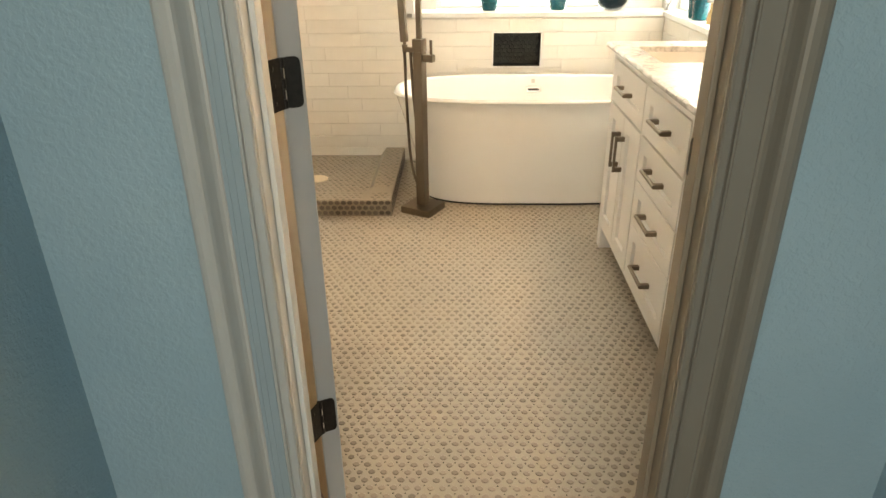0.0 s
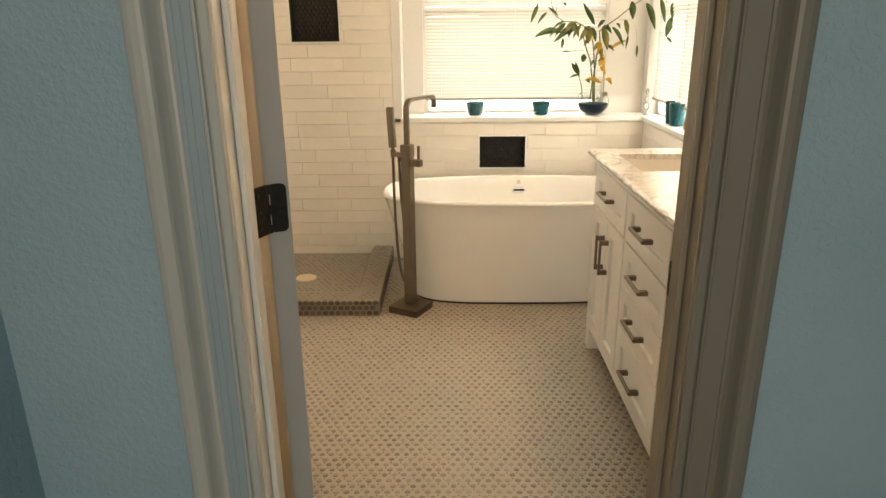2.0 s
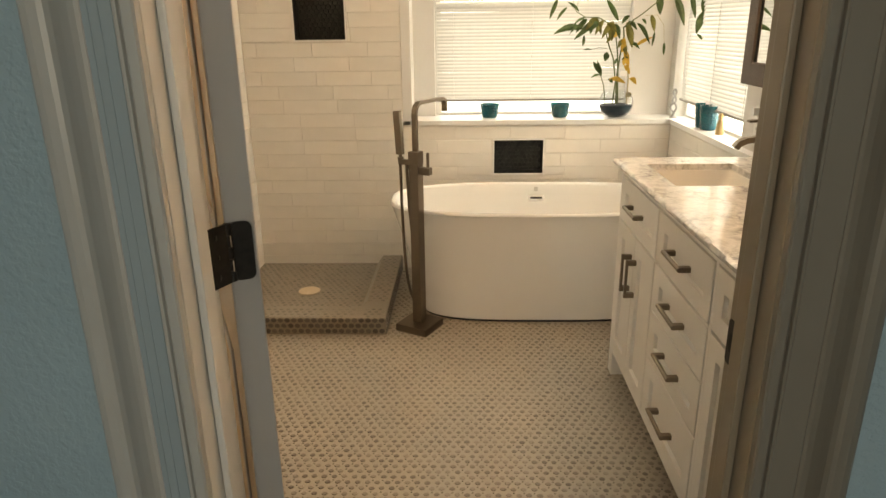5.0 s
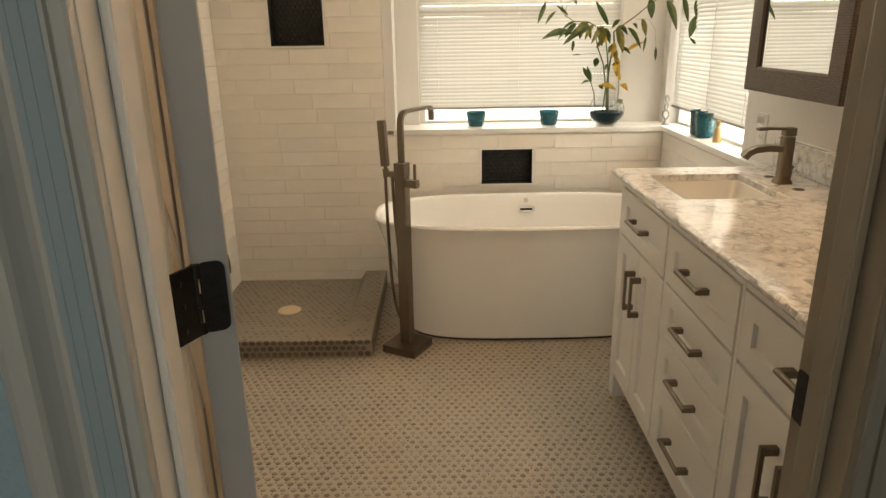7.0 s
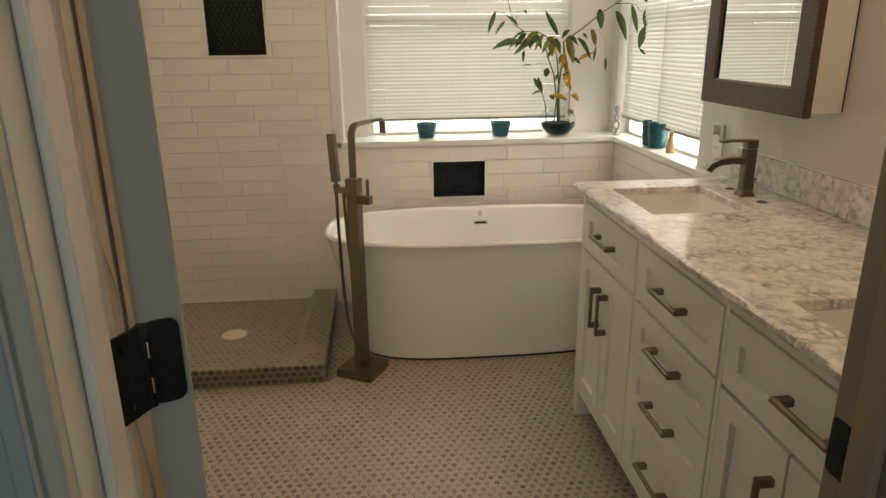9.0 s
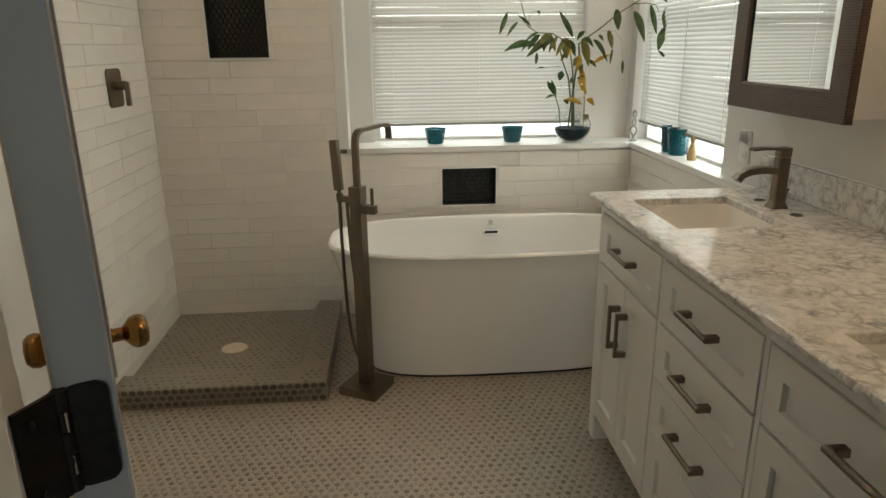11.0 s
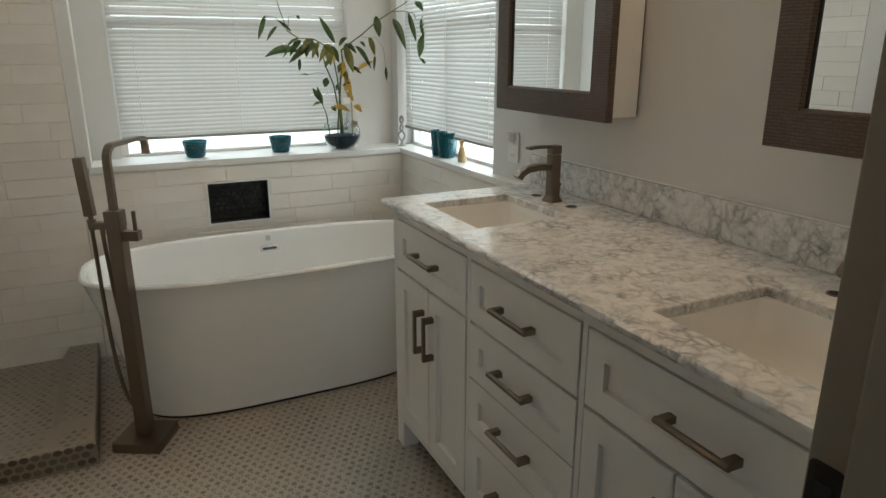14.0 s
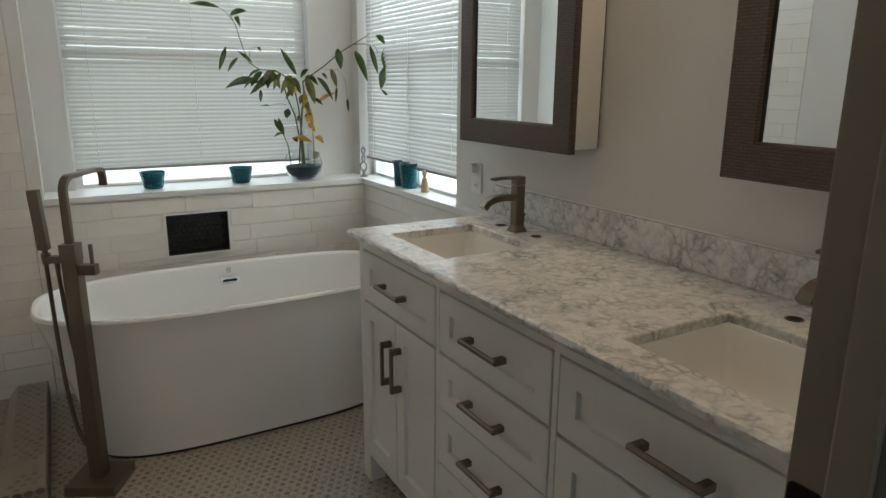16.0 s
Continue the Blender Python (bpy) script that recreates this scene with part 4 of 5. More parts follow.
def faucet(x, y):
    ob = thing("sink_faucet", (x, y, 0.898), "brushed bronze single lever sink faucet on marble", "faucet", "sink faucets")
    m = Matrix.Translation((x, y, 0.8985))
    bm = slab(bmesh.new(), rounded(-0.0175, 0.0175, -0.0175, 0.0175, 0.006), "z", 0.020, 0.148)
    rows = [[bm.verts.new((px, py, z)) for px, py in rounded(-r, r, -r, r, 0.008)] for r, z in ((0.0255, 0.0), (0.025, 0.004), (0.0205, 0.014), (0.0178, 0.022))]
    for p, q in zip(rows, rows[1:]):
        for k in range(len(p)):
            bm.faces.new((p[k], p[(k + 1) % len(p)], q[(k + 1) % len(p)], q[k]))
    bmesh.ops.transform(bm, matrix=m, verts=bm.verts)
    part("body", bm, BRONZE, ob)
    bm = bar(bmesh.new(), [(-0.012, 0, 0.110), (-0.060, 0, 0.113), (-0.098, 0, 0.109), (-0.120, 0, 0.099), (-0.132, 0, 0.084)], (0, 1, 0), 0.015, 0.0095)
    bmesh.ops.transform(bm, matrix=m, verts=bm.verts)
    part("spout", bm, BRONZE, ob)
    bm = slab(bmesh.new(), rounded(-0.0175, 0.0185, -0.0175, 0.0175, 0.006), "z", 0.1515, 0.176)
    bar(bm, [(-0.012, 0, 0.1725), (-0.060, 0, 0.1745), (-0.098, 0, 0.172)], (0, 1, 0), 0.013, 0.0035)
    bmesh.ops.transform(bm, matrix=m, verts=bm.verts)
    part("lever", bm, BRONZE, ob)
    bm = tube(bmesh.new(), [(0.024, 0.0, 0.0), (0.026, 0, 0.045), (0.030, 0, 0.055)], [0.003, 0.003, 0.006], 8)
    bmesh.ops.transform(bm, matrix=m, verts=bm.verts)
    part("lift_rod", bm, BRONZE, ob)
    for dy in (-0.095, 0.095):
        ring = thing("faucet_hole", (x + 0.005, y + dy, 0.898), "empty drilled faucet hole with a bronze rim", "hole ring", "faucet holes")
        part("rim", lathe(bmesh.new(), [(0.015, 0.0), (0.0185, 0.0), (0.0185, 0.0018), (0.015, 0.0018), (0.015, 0.0)], (x + 0.005, y + dy, 0.8982), 24), BRONZE, ring)
        part("hole", lathe(bmesh.new(), [(0.0, 0.0), (0.0152, 0.0), (0.0152, 0.0006), (0.0, 0.0006)], (x + 0.005, y + dy, 0.8984), 24), DARK, ring, "dark open hole")


faucet(1.112, 2.742)
faucet(1.112, 1.700)


def cabinet(y0, y1):
    """A mirrored wall cabinet with a wide textured frame."""
    z0, z1, xf = 1.162, 1.880, 1.120
    ob = thing("mirror_cabinet", ((xf + WALL_X) / 2, (y0 + y1) / 2, z0), "wall cabinet with a dark brown framed mirror door", "mirror cabinet", "mirror cabinets")
    part("body", block(1.146, WALL_X - 0.007, y0 + 0.012, y1 - 0.012, z0 + 0.012, z1 - 0.012, bevel=0.001), PLASTIC, ob, "white cabinet box")
    w = 0.082
    bm = bmesh.new()
    prof = [(0.0, 1.142), (0.0, 1.124), (0.004, xf), (w - 0.006, xf), (w, 1.126), (w, 1.142)]
    corners = [(y0, z0, 1, 1), (y1, z0, -1, 1), (y1, z1, -1, -1), (y0, z1, 1, -1)]
    loops = [[bm.verts.new((x, cy + sy * o, cz + sz * o)) for o, x in prof] for cy, cz, sy, sz in corners]
    for k in range(4):
        a, b = loops[k], loops[(k + 1) % 4]
        for i in range(len(prof)):
            j = (i + 1) % len(prof)
            bm.faces.new((a[i], a[j], b[j], b[i]))
    part("frame", bm, FRAME_WOOD, ob, "dark brown textured wood frame")
    part("mirror", block(1.131, 1.136, y0 + w + 0.0005, y1 - w - 0.0005, z0 + w + 0.0005, z1 - w - 0.0005), MIRROR, ob, "clear mirror glass")
    for p in ((y0 + w + 0.0005, y0 + w + 0.005, z0 + w, z1 - w), (y1 - w - 0.005, y1 - w - 0.0005, z0 + w, z1 - w)):
        part("liner", block(1.127, 1.1308, *p), DARK, ob, "thin black inner liner")
    # two dark sheets paint the shadow lines at the wall and behind the door
    part("wall_gap", block(WALL_X - 0.0065, WALL_X - 0.0005, y0 + 0.016, y1 - 0.016, z0 + 0.016, z1 - 0.016), DARK, ob, "dark strip painted as the shadow against the wall")
    part("back_gasket", block(1.1425, 1.1455, y0 + 0.008, y1 - 0.008, z0 + 0.008, z1 - 0.008), DARK, ob, "dark sheet painting the shade in the gap behind the door")


cabinet(2.517, 3.119)
cabinet(1.411, 2.013)

outlet = thing("wall_outlet", (WALL_X, 3.185, 1.01), "white wall outlet with a clear plug-in night light", "outlet")
part("plate", slab(bmesh.new(), rounded(3.152, 3.222, 0.950, 1.066, 0.006), "x", WALL_X - 0.006, WALL_X - 0.0005), PLASTIC, outlet)
for z in (0.978, 1.028):
    part("socket", slab(bmesh.new(), rounded(3.171, 3.203, z - 0.014, z + 0.014, 0.008), "x", WALL_X - 0.008, WALL_X - 0.006), PLASTIC, outlet)
    for dy in (-0.007, 0.007):
        part("slot", block(WALL_X - 0.0085, WALL_X - 0.0079, 3.187 + dy - 0.001, 3.187 + dy + 0.001, z - 0.005, z + 0.005), DARK, outlet, "dark slot")
part("night_light", slab(bmesh.new(), rounded(3.172, 3.202, 1.030, 1.064, 0.010), "x", WALL_X - 0.035, WALL_X - 0.0088), NIGHT, outlet, "clear plastic night light")

# ---- things on the ledge ----
def cup(name, x, y, r0, r1, h, label, category, group):
    prof = [(0.0, 0.0), (r0 * 0.92, 0.0), (r0, 0.003)]
    for k in range(1, 7):
        q = k / 6
        r = r0 + (r1 - r0) * q
        prof += [(r + 0.0012, h * (q - 0.08)), (r, h * q)]
    prof += [(r1 - 0.004, h), (r0 - 0.004, 0.006), (0.0, 0.005)]
    return tagged(part(name, lathe(bmesh.new(), prof, (x, y, LEDGE + 0.0035), 28), TEAL, smooth=True), label, category, group)


cup("votive_cup", 0.215, 4.345, 0.040, 0.057, 0.077, "teal hammered glass votive cup on the white ledge", "glass cup", "teal cups")
cup("votive_cup", 0.615, 4.345, 0.040, 0.057, 0.077, "teal hammered glass votive cup on the white ledge", "glass cup", "teal cups")
cup("vase", 1.272, 3.895, 0.036, 0.046, 0.118, "tall teal hammered glass vase by the window", "vase", "teal vases")
cup("vase", 1.268, 3.812, 0.036, 0.047, 0.118, "tall teal hammered glass vase by the window", "vase", "teal vases")

figure = lathe(bmesh.new(), [(0.0, 0.0), (0.019, 0.0), (0.0195, 0.012), (0.017, 0.035), (0.0125, 0.058), (0.010, 0.066), (0.006, 0.070), (0.0095, 0.077), (0.012, 0.086), (0.010, 0.096), (0.0, 0.101)], (1.272, 3.665, LEDGE + 0.0035), 16)
tagged(part("wooden_figure", figure, FIGURE_WOOD, smooth=True), "small tan carved wooden figure on the sill", "figurine")
bm = lathe(bmesh.new(), [(0.0, 0.0), (0.020, 0.0), (0.019, 0.005), (0.008, 0.009), (0.0, 0.010)], (1.235, 4.275, LEDGE + 0.0035), 16)
for turn in (0, 180):
    # two strands that cross twice and close in a loop at the top
    tube(bm, [(1.235 + 0.019 * abs(math.sin(radians(9 * k + 6))) ** 0.7 * math.cos(radians(turn + 40 + 7 * k)), 4.275 + 0.019 * math.sin(radians(9 * k)) * math.cos(radians(turn)), LEDGE + 0.010 + 0.0037 * k) for k in range(41)], 0.0058, 8)
tagged(part("metal_ornament", bm, STEEL, smooth=True), "twisted grey metal ornament of two strands standing on the ledge", "ornament")

bracket = thing("curtain_bracket", (1.10, WIN_Y, 1.80), "small dark metal curtain bracket on the wall corner", "bracket")
part("plate", block(1.075, 1.125, WIN_Y - 0.004, WIN_Y - 0.0005, 1.785, 1.825, bevel=0.001), BLACK_METAL, bracket)
part("arm", tube(bmesh.new(), [(1.10, WIN_Y - 0.004, 1.805), (1.10, WIN_Y - 0.045, 1.800), (1.115, WIN_Y - 0.055, 1.805), (1.13, WIN_Y - 0.05, 1.815)], 0.004, 8), BLACK_METAL, bracket, smooth=True)

# ---- bamboo in its bowl ----
PB = (0.925, 4.330, LEDGE + 0.0035)
bamboo = thing("bamboo_plant", PB, "lucky bamboo with yellowing leaves in a round glass bowl", "potted plant")
outer = [(0.0, 0.0), (0.040, 0.001), (0.062, 0.010), (0.083, 0.030), (0.094, 0.055), (0.096, 0.075), (0.092, 0.100), (0.080, 0.125), (0.068, 0.138)]
inner = [(r - 0.003, h + (0.003 if r < 0.05 else 0)) for r, h in outer[:0:-1]] + [(0.0, 0.004)]
part("bowl", lathe(bmesh.new(), outer + inner, PB, 32), BOWL_GLASS, bamboo, "clear round glass bowl", True)
part("pebbles", lathe(bmesh.new(), [(0.0, 0.006), (0.034, 0.006), (0.056, 0.014), (0.077, 0.033), (0.0885, 0.056), (0.0905, 0.068), (0.06, 0.072), (0.0, 0.073)], PB, 28), PEBBLE, bamboo, "dark teal pebbles", True)


def at(u, v, d=0.0):
    """A point of the plant: u across, v up, d towards the room."""
    return Vector((PB[0] + u, PB[1] - d, PB[2] + 0.072 + v))


def stem(points, r0=0.0045, r1=0.0025, material=STEM):
    pts = [at(*p) for p in points]
    n = len(pts)
    return part("stem", tube(bmesh.new(), pts, [r0 + (r1 - r0) * k / (n - 1) for k in range(n)], 7), material, bamboo, smooth=True)


def leaf(p, q, wide=0.011, sag=0.012, material=LEAF):
    """A pointed blade from p to q, arched and folded along its middle."""
    a, b = at(*p), at(*q)
    bm = bmesh.new()
    way = (b - a)
    side = way.cross(Vector((0.35, 1, 0.2))).normalized()
    fold = side.cross(way).normalized()
    rows, n = [], 7
    for k in range(n + 1):
        t = k / n
        w = 1.2 * wide * (math.sin(math.pi * min(1, t * 0.93 + 0.05)) ** 0.8) * (1 - 0.25 * t)
        c = a + way * t + Vector((0, 0, sag * 4 * t * (1 - t))) + fold * 0.006 * math.sin(5 * t)
        rows.append([bm.verts.new(c - side * w + fold * w * 0.35), bm.verts.new(c), bm.verts.new(c + side * w + fold * w * 0.35)])
    for r, s in zip(rows, rows[1:]):
        for i in range(2):
            bm.faces.new((r[i], r[i + 1], s[i + 1], s[i]))
    return part("leaf", bm, material, bamboo, smooth=True)


stem([(0.0, -0.05), (-0.004, 0.15, 0.0), (0.004, 0.26, 0.005), (0.018, 0.36, 0.01), (0.010, 0.41, 0.02), (0.050, 0.445, 0.05), (0.095, 0.480, 0.08), (0.165, 0.545, 0.12), (0.225, 0.588, 0.16), (0.290, 0.632, 0.20)], 0.0055, 0.002)
stem([(0.225, 0.588, 0.16), (0.275, 0.590, 0.19), (0.315, 0.580, 0.21), (0.328, 0.555, 0.215)], 0.0025, 0.0015)
stem([(-0.024, -0.05), (-0.010, 0.12), (-0.030, 0.245), (-0.066, 0.335), (-0.085, 0.400, 0.01)], 0.0045, 0.003)
stem([(-0.010, 0.405, 0.01), (-0.075, 0.435, 0.02), (-0.130, 0.462, 0.03), (-0.205, 0.465, 0.04), (-0.255, 0.495, 0.05), (-0.285, 0.575, 0.06), (-0.312, 0.665, 0.07)], 0.0035, 0.0018)
stem([(-0.055, -0.05), (-0.073, 0.10), (-0.097, 0.165)], 0.004, 0.002)
stem([(0.060, -0.05), (0.060, 0.14), (0.043, 0.245), (0.030, 0.34)], 0.0042, 0.003, STEM_DRY)
stem([(0.012, -0.05), (0.000, 0.17), (-0.010, 0.28), (-0.030, 0.40)], 0.005, 0.003)
stem([(-0.312, 0.665, 0.07), (-0.350, 0.710, 0.08), (-0.385, 0.728, 0.09)], 0.0016, 0.001)
stem([(-0.312, 0.665, 0.07), (-0.330, 0.700, 0.07), (-0.300, 0.730, 0.07)], 0.0016, 0.001)
stem([(-0.265, 0.505, 0.05), (-0.310, 0.555, 0.06), (-0.360, 0.560, 0.07)], 0.0014, 0.0009)
stem([(-0.255, 0.500, 0.05), (-0.245, 0.560, 0.05), (-0.210, 0.565, 0.05)], 0.0014, 0.0009)
stem([(-0.070, 0.300), (-0.110, 0.305), (-0.155, 0.296)], 0.0012, 0.0008)
stem([(0.110, 0.470, 0.06), (0.170, 0.470, 0.08), (0.205, 0.420, 0.09), (0.215, 0.330, 0.09)], 0.0016, 0.001, STEM_DRY)

leaf((-0.385, 0.728, 0.09), (-0.510, 0.735, 0.11), 0.010, 0.006)
leaf((-0.330, 0.700, 0.07), (-0.255, 0.722, 0.06), 0.011, 0.008)
leaf((-0.312, 0.690, 0.07), (-0.285, 0.655, 0.05), 0.010, 0.012)
leaf((-0.360, 0.560, 0.07), (-0.400, 0.455, 0.09), 0.011, 0.004)
leaf((-0.305, 0.515, 0.05), (-0.360, 0.448, 0.07), 0.008, 0.008)
leaf((-0.210, 0.565, 0.05), (-0.195, 0.548, 0.05), 0.006, 0.002)
leaf((-0.240, 0.495, 0.05), (-0.300, 0.545, 0.05), 0.007, 0.002)
leaf((-0.205, 0.405, 0.04), (-0.375, 0.380, 0.07), 0.017, 0.020)
leaf((-0.150, 0.420, 0.04), (-0.260, 0.350, 0.05), 0.013, 0.010)
leaf((-0.215, 0.430, 0.04), (-0.290, 0.375, 0.06), 0.007, 0.012)
leaf((-0.205, 0.370, 0.04), (-0.207, 0.315, 0.04), 0.008, 0.0)
leaf((-0.130, 0.462, 0.03), (-0.200, 0.400, 0.05), 0.016, 0.010, LEAF_OLIVE)
leaf((-0.100, 0.450, 0.03), (-0.150, 0.370, 0.06), 0.012, 0.010, LEAF_OLIVE)
leaf((-0.170, 0.440, 0.04), (-0.235, 0.360, 0.05), 0.013, 0.006)
leaf((-0.060, 0.440, 0.02), (-0.055, 0.340, 0.05), 0.020, 0.004, LEAF_OLIVE)
leaf((-0.045, 0.440, 0.02), (-0.110, 0.352, 0.04), 0.013, 0.010, LEAF_OLIVE)
leaf((-0.022, 0.445, 0.02), (-0.095, 0.565, 0.03), 0.013, 0.0)
leaf((-0.075, 0.235), (-0.072, 0.285, 0.03), 0.016, 0.0)
leaf((-0.100, 0.165), (-0.142, 0.235, 0.02), 0.013, 0.0)
leaf((-0.092, 0.150), (-0.120, 0.240, 0.02), 0.010, 0.0)
leaf((-0.097, 0.160), (-0.155, 0.148, 0.03), 0.007, 0.004)
leaf((-0.155, 0.296), (-0.205, 0.298, 0.02), 0.004, 0.0)
leaf((0.025, 0.435, 0.03), (0.055, 0.305, 0.06), 0.019, 0.006, LEAF_OLIVE)
leaf((0.075, 0.430, 0.05), (0.145, 0.325, 0.07), 0.011, 0.015)
leaf((0.095, 0.450, 0.06), (0.120, 0.425, 0.07), 0.007, 0.004)
leaf((0.140, 0.472, 0.07), (0.160, 0.385, 0.09), 0.013, 0.006, LEAF_OLIVE)
leaf((0.160, 0.385, 0.09), (0.152, 0.310, 0.09), 0.006, 0.004)
leaf((0.162, 0.567, 0.11), (0.170, 0.470, 0.13), 0.018, 0.006)
leaf((0.232, 0.555, 0.16), (0.282, 0.415, 0.19), 0.017, 0.016)
leaf((0.295, 0.580, 0.20), (0.325, 0.450, 0.22), 0.012, 0.004)
leaf((0.330, 0.632, 0.20), (0.365, 0.590, 0.22), 0.013, 0.008)
leaf((0.370, 0.570, 0.21), (0.358, 0.470, 0.23), 0.017, 0.004)
leaf((0.358, 0.480, 0.23), (0.330, 0.375, 0.24), 0.018, 0.006)
leaf((0.335, 0.375, 0.24), (0.385, 0.345, 0.24), 0.007, -0.006)
leaf((0.215, 0.330, 0.09), (0.218, 0.265, 0.09), 0.007, 0.0)
leaf((0.020, 0.300, 0.02), (0.050, 0.190, 0.04), 0.013, 0.008, LEAF_YELLOW)
leaf((-0.010, 0.400, 0.02), (-0.045, 0.355, 0.05), 0.014, 0.006, LEAF_YELLOW)
leaf((0.010, 0.280, 0.02), (0.012, 0.360, 0.05), 0.014, 0.004, LEAF_YELLOW)
leaf((0.030, 0.250, 0.03), (0.015, 0.210, 0.05), 0.012, 0.004, LEAF_YELLOW)
leaf((-0.050, 0.135, 0.02), (0.035, 0.118, 0.05), 0.013, 0.010, LEAF_YELLOW)
leaf((0.062, 0.140, 0.02), (0.098, 0.110, 0.05), 0.013, 0.008, LEAF_YELLOW)
leaf((0.075, 0.310, 0.04), (0.160, 0.360, 0.07), 0.009, 0.006, LEAF_YELLOW)
leaf((0.052, 0.030, 0.02), (0.075, 0.065, 0.03), 0.015, 0.004, STEM_DRY)
leaf((-0.055, 0.138, 0.02), (-0.030, 0.120, 0.03), 0.010, 0.002)
leaf((-0.140, 0.455, 0.03), (-0.115, 0.375, 0.06), 0.012, 0.004, LEAF_OLIVE)
leaf((-0.160, 0.450, 0.03), (-0.175, 0.375, 0.06), 0.014, 0.006)
leaf((-0.195, 0.455, 0.04), (-0.245, 0.385, 0.02), 0.013, 0.008)
leaf((-0.120, 0.440, 0.03), (-0.165, 0.400, 0.07), 0.015, 0.012)
leaf((-0.080, 0.430, 0.02), (-0.030, 0.385, 0.05), 0.014, 0.010, LEAF_OLIVE)
leaf((-0.035, 0.430, 0.02), (-0.012, 0.350, 0.05), 0.012, 0.006)
leaf((0.000, 0.430, 0.02), (0.035, 0.470, 0.04), 0.010, 0.008)
leaf((0.030, 0.440, 0.03), (0.075, 0.395, 0.06), 0.011, 0.008)
leaf((0.008, 0.330, 0.02), (0.032, 0.265, 0.04), 0.013, 0.006, LEAF_OLIVE)
leaf((0.015, 0.240, 0.01), (0.045, 0.255, 0.04), 0.008, 0.004)
leaf((-0.010, 0.250, 0.01), (-0.028, 0.215, 0.03), 0.008, 0.004)
leaf((0.010, 0.350, 0.02), (-0.020, 0.300, 0.05), 0.012, 0.006, LEAF_OLIVE)
leaf((0.028, 0.210, 0.02), (0.058, 0.165, 0.04), 0.012, 0.004, LEAF_YELLOW)
leaf((0.050, 0.330, 0.03), (0.098, 0.300, 0.05), 0.009, 0.006)
leaf((-0.075, 0.330, 0.01), (-0.045, 0.375, 0.03), 0.009, 0.004, LEAF_OLIVE)
leaf((-0.200, 0.465, 0.04), (-0.270, 0.425, 0.06), 0.007, 0.006)
part("tag", block(PB[0] + 0.008, PB[0] + 0.045, PB[1] - 0.030, PB[1] - 0.0285, PB[2] + 0.225, PB[2] + 0.255), PLASTIC, bamboo, "small white plant tag")


# ---- vanity lights on the wall above the mirror cabinets ----
def vanity_light(y):
    """A bronze bar on a wall plate with three lit bell shades hanging from it."""
    ob = thing("vanity_light", (WALL_X, y, 2.30), "bronze bar wall light with three lit frosted shades", "wall light", "vanity lights")
    part("wall_plate", slab(bmesh.new(), rounded(y - 0.11, y + 0.11, 2.245, 2.355, 0.012), "x", WALL_X - 0.018, WALL_X - 0.0005), BRONZE, ob)
    part("arm", block(LAMP_X - 0.010, WALL_X - 0.018, y - 0.010, y + 0.010, 2.310, 2.330, bevel=0.002), BRONZE, ob)
    part("bar", block(LAMP_X - 0.011, LAMP_X + 0.011, y - 0.25, y + 0.25, 2.3305, 2.3525, bevel=0.003), BRONZE, ob)
    for dy in (-0.20, 0.0, 0.20):
        socket = part("socket", lathe(bmesh.new(), [(0.0, 0.0), (0.020, 0.0), (0.022, -0.020), (0.0, -0.020)], (LAMP_X, y + dy, 2.330), 16), BRONZE, ob, smooth=True)
        part("shade", lathe(bmesh.new(), [(0.0, -0.0205), (0.026, -0.0205), (0.034, -0.040), (0.040, -0.075), (0.047, -0.110), (0.043, -0.110), (0.036, -0.075), (0.0, -0.055)], (LAMP_X, y + dy, 2.330), 20), LAMP_GLASS, socket, "lit warm frosted glass shade", True)


# a plain unseen dome, added to brighten the corner behind the open door
light = thing("unseen_fill_light", (-0.80, 2.00, TOP - 0.09), "unseen round fill light with a warm glass dome, added", "ceiling light")
part("base_ring", lathe(bmesh.new(), [(0.0, -0.001), (0.120, -0.001), (0.122, -0.012), (0.118, -0.022), (0.0, -0.022)], (-0.80, 2.00, TOP), 32), BRONZE, light, "bronze ring")
part("dome", lathe(bmesh.new(), [(0.110, -0.0225), (0.108, -0.040), (0.095, -0.058), (0.066, -0.072), (0.030, -0.080), (0.0, -0.082)], (-0.80, 2.00, TOP), 32), DOME_GLASS, light, "lit warm glass dome", True)

LAMP_X = 1.105
vanity_light(2.818)
vanity_light(1.712)


# ---- wall tiles, each its own piece ----
TILE_W, TILE_H, JOINT = 0.305, 0.0762, 0.0015
TILE_MESH = {}


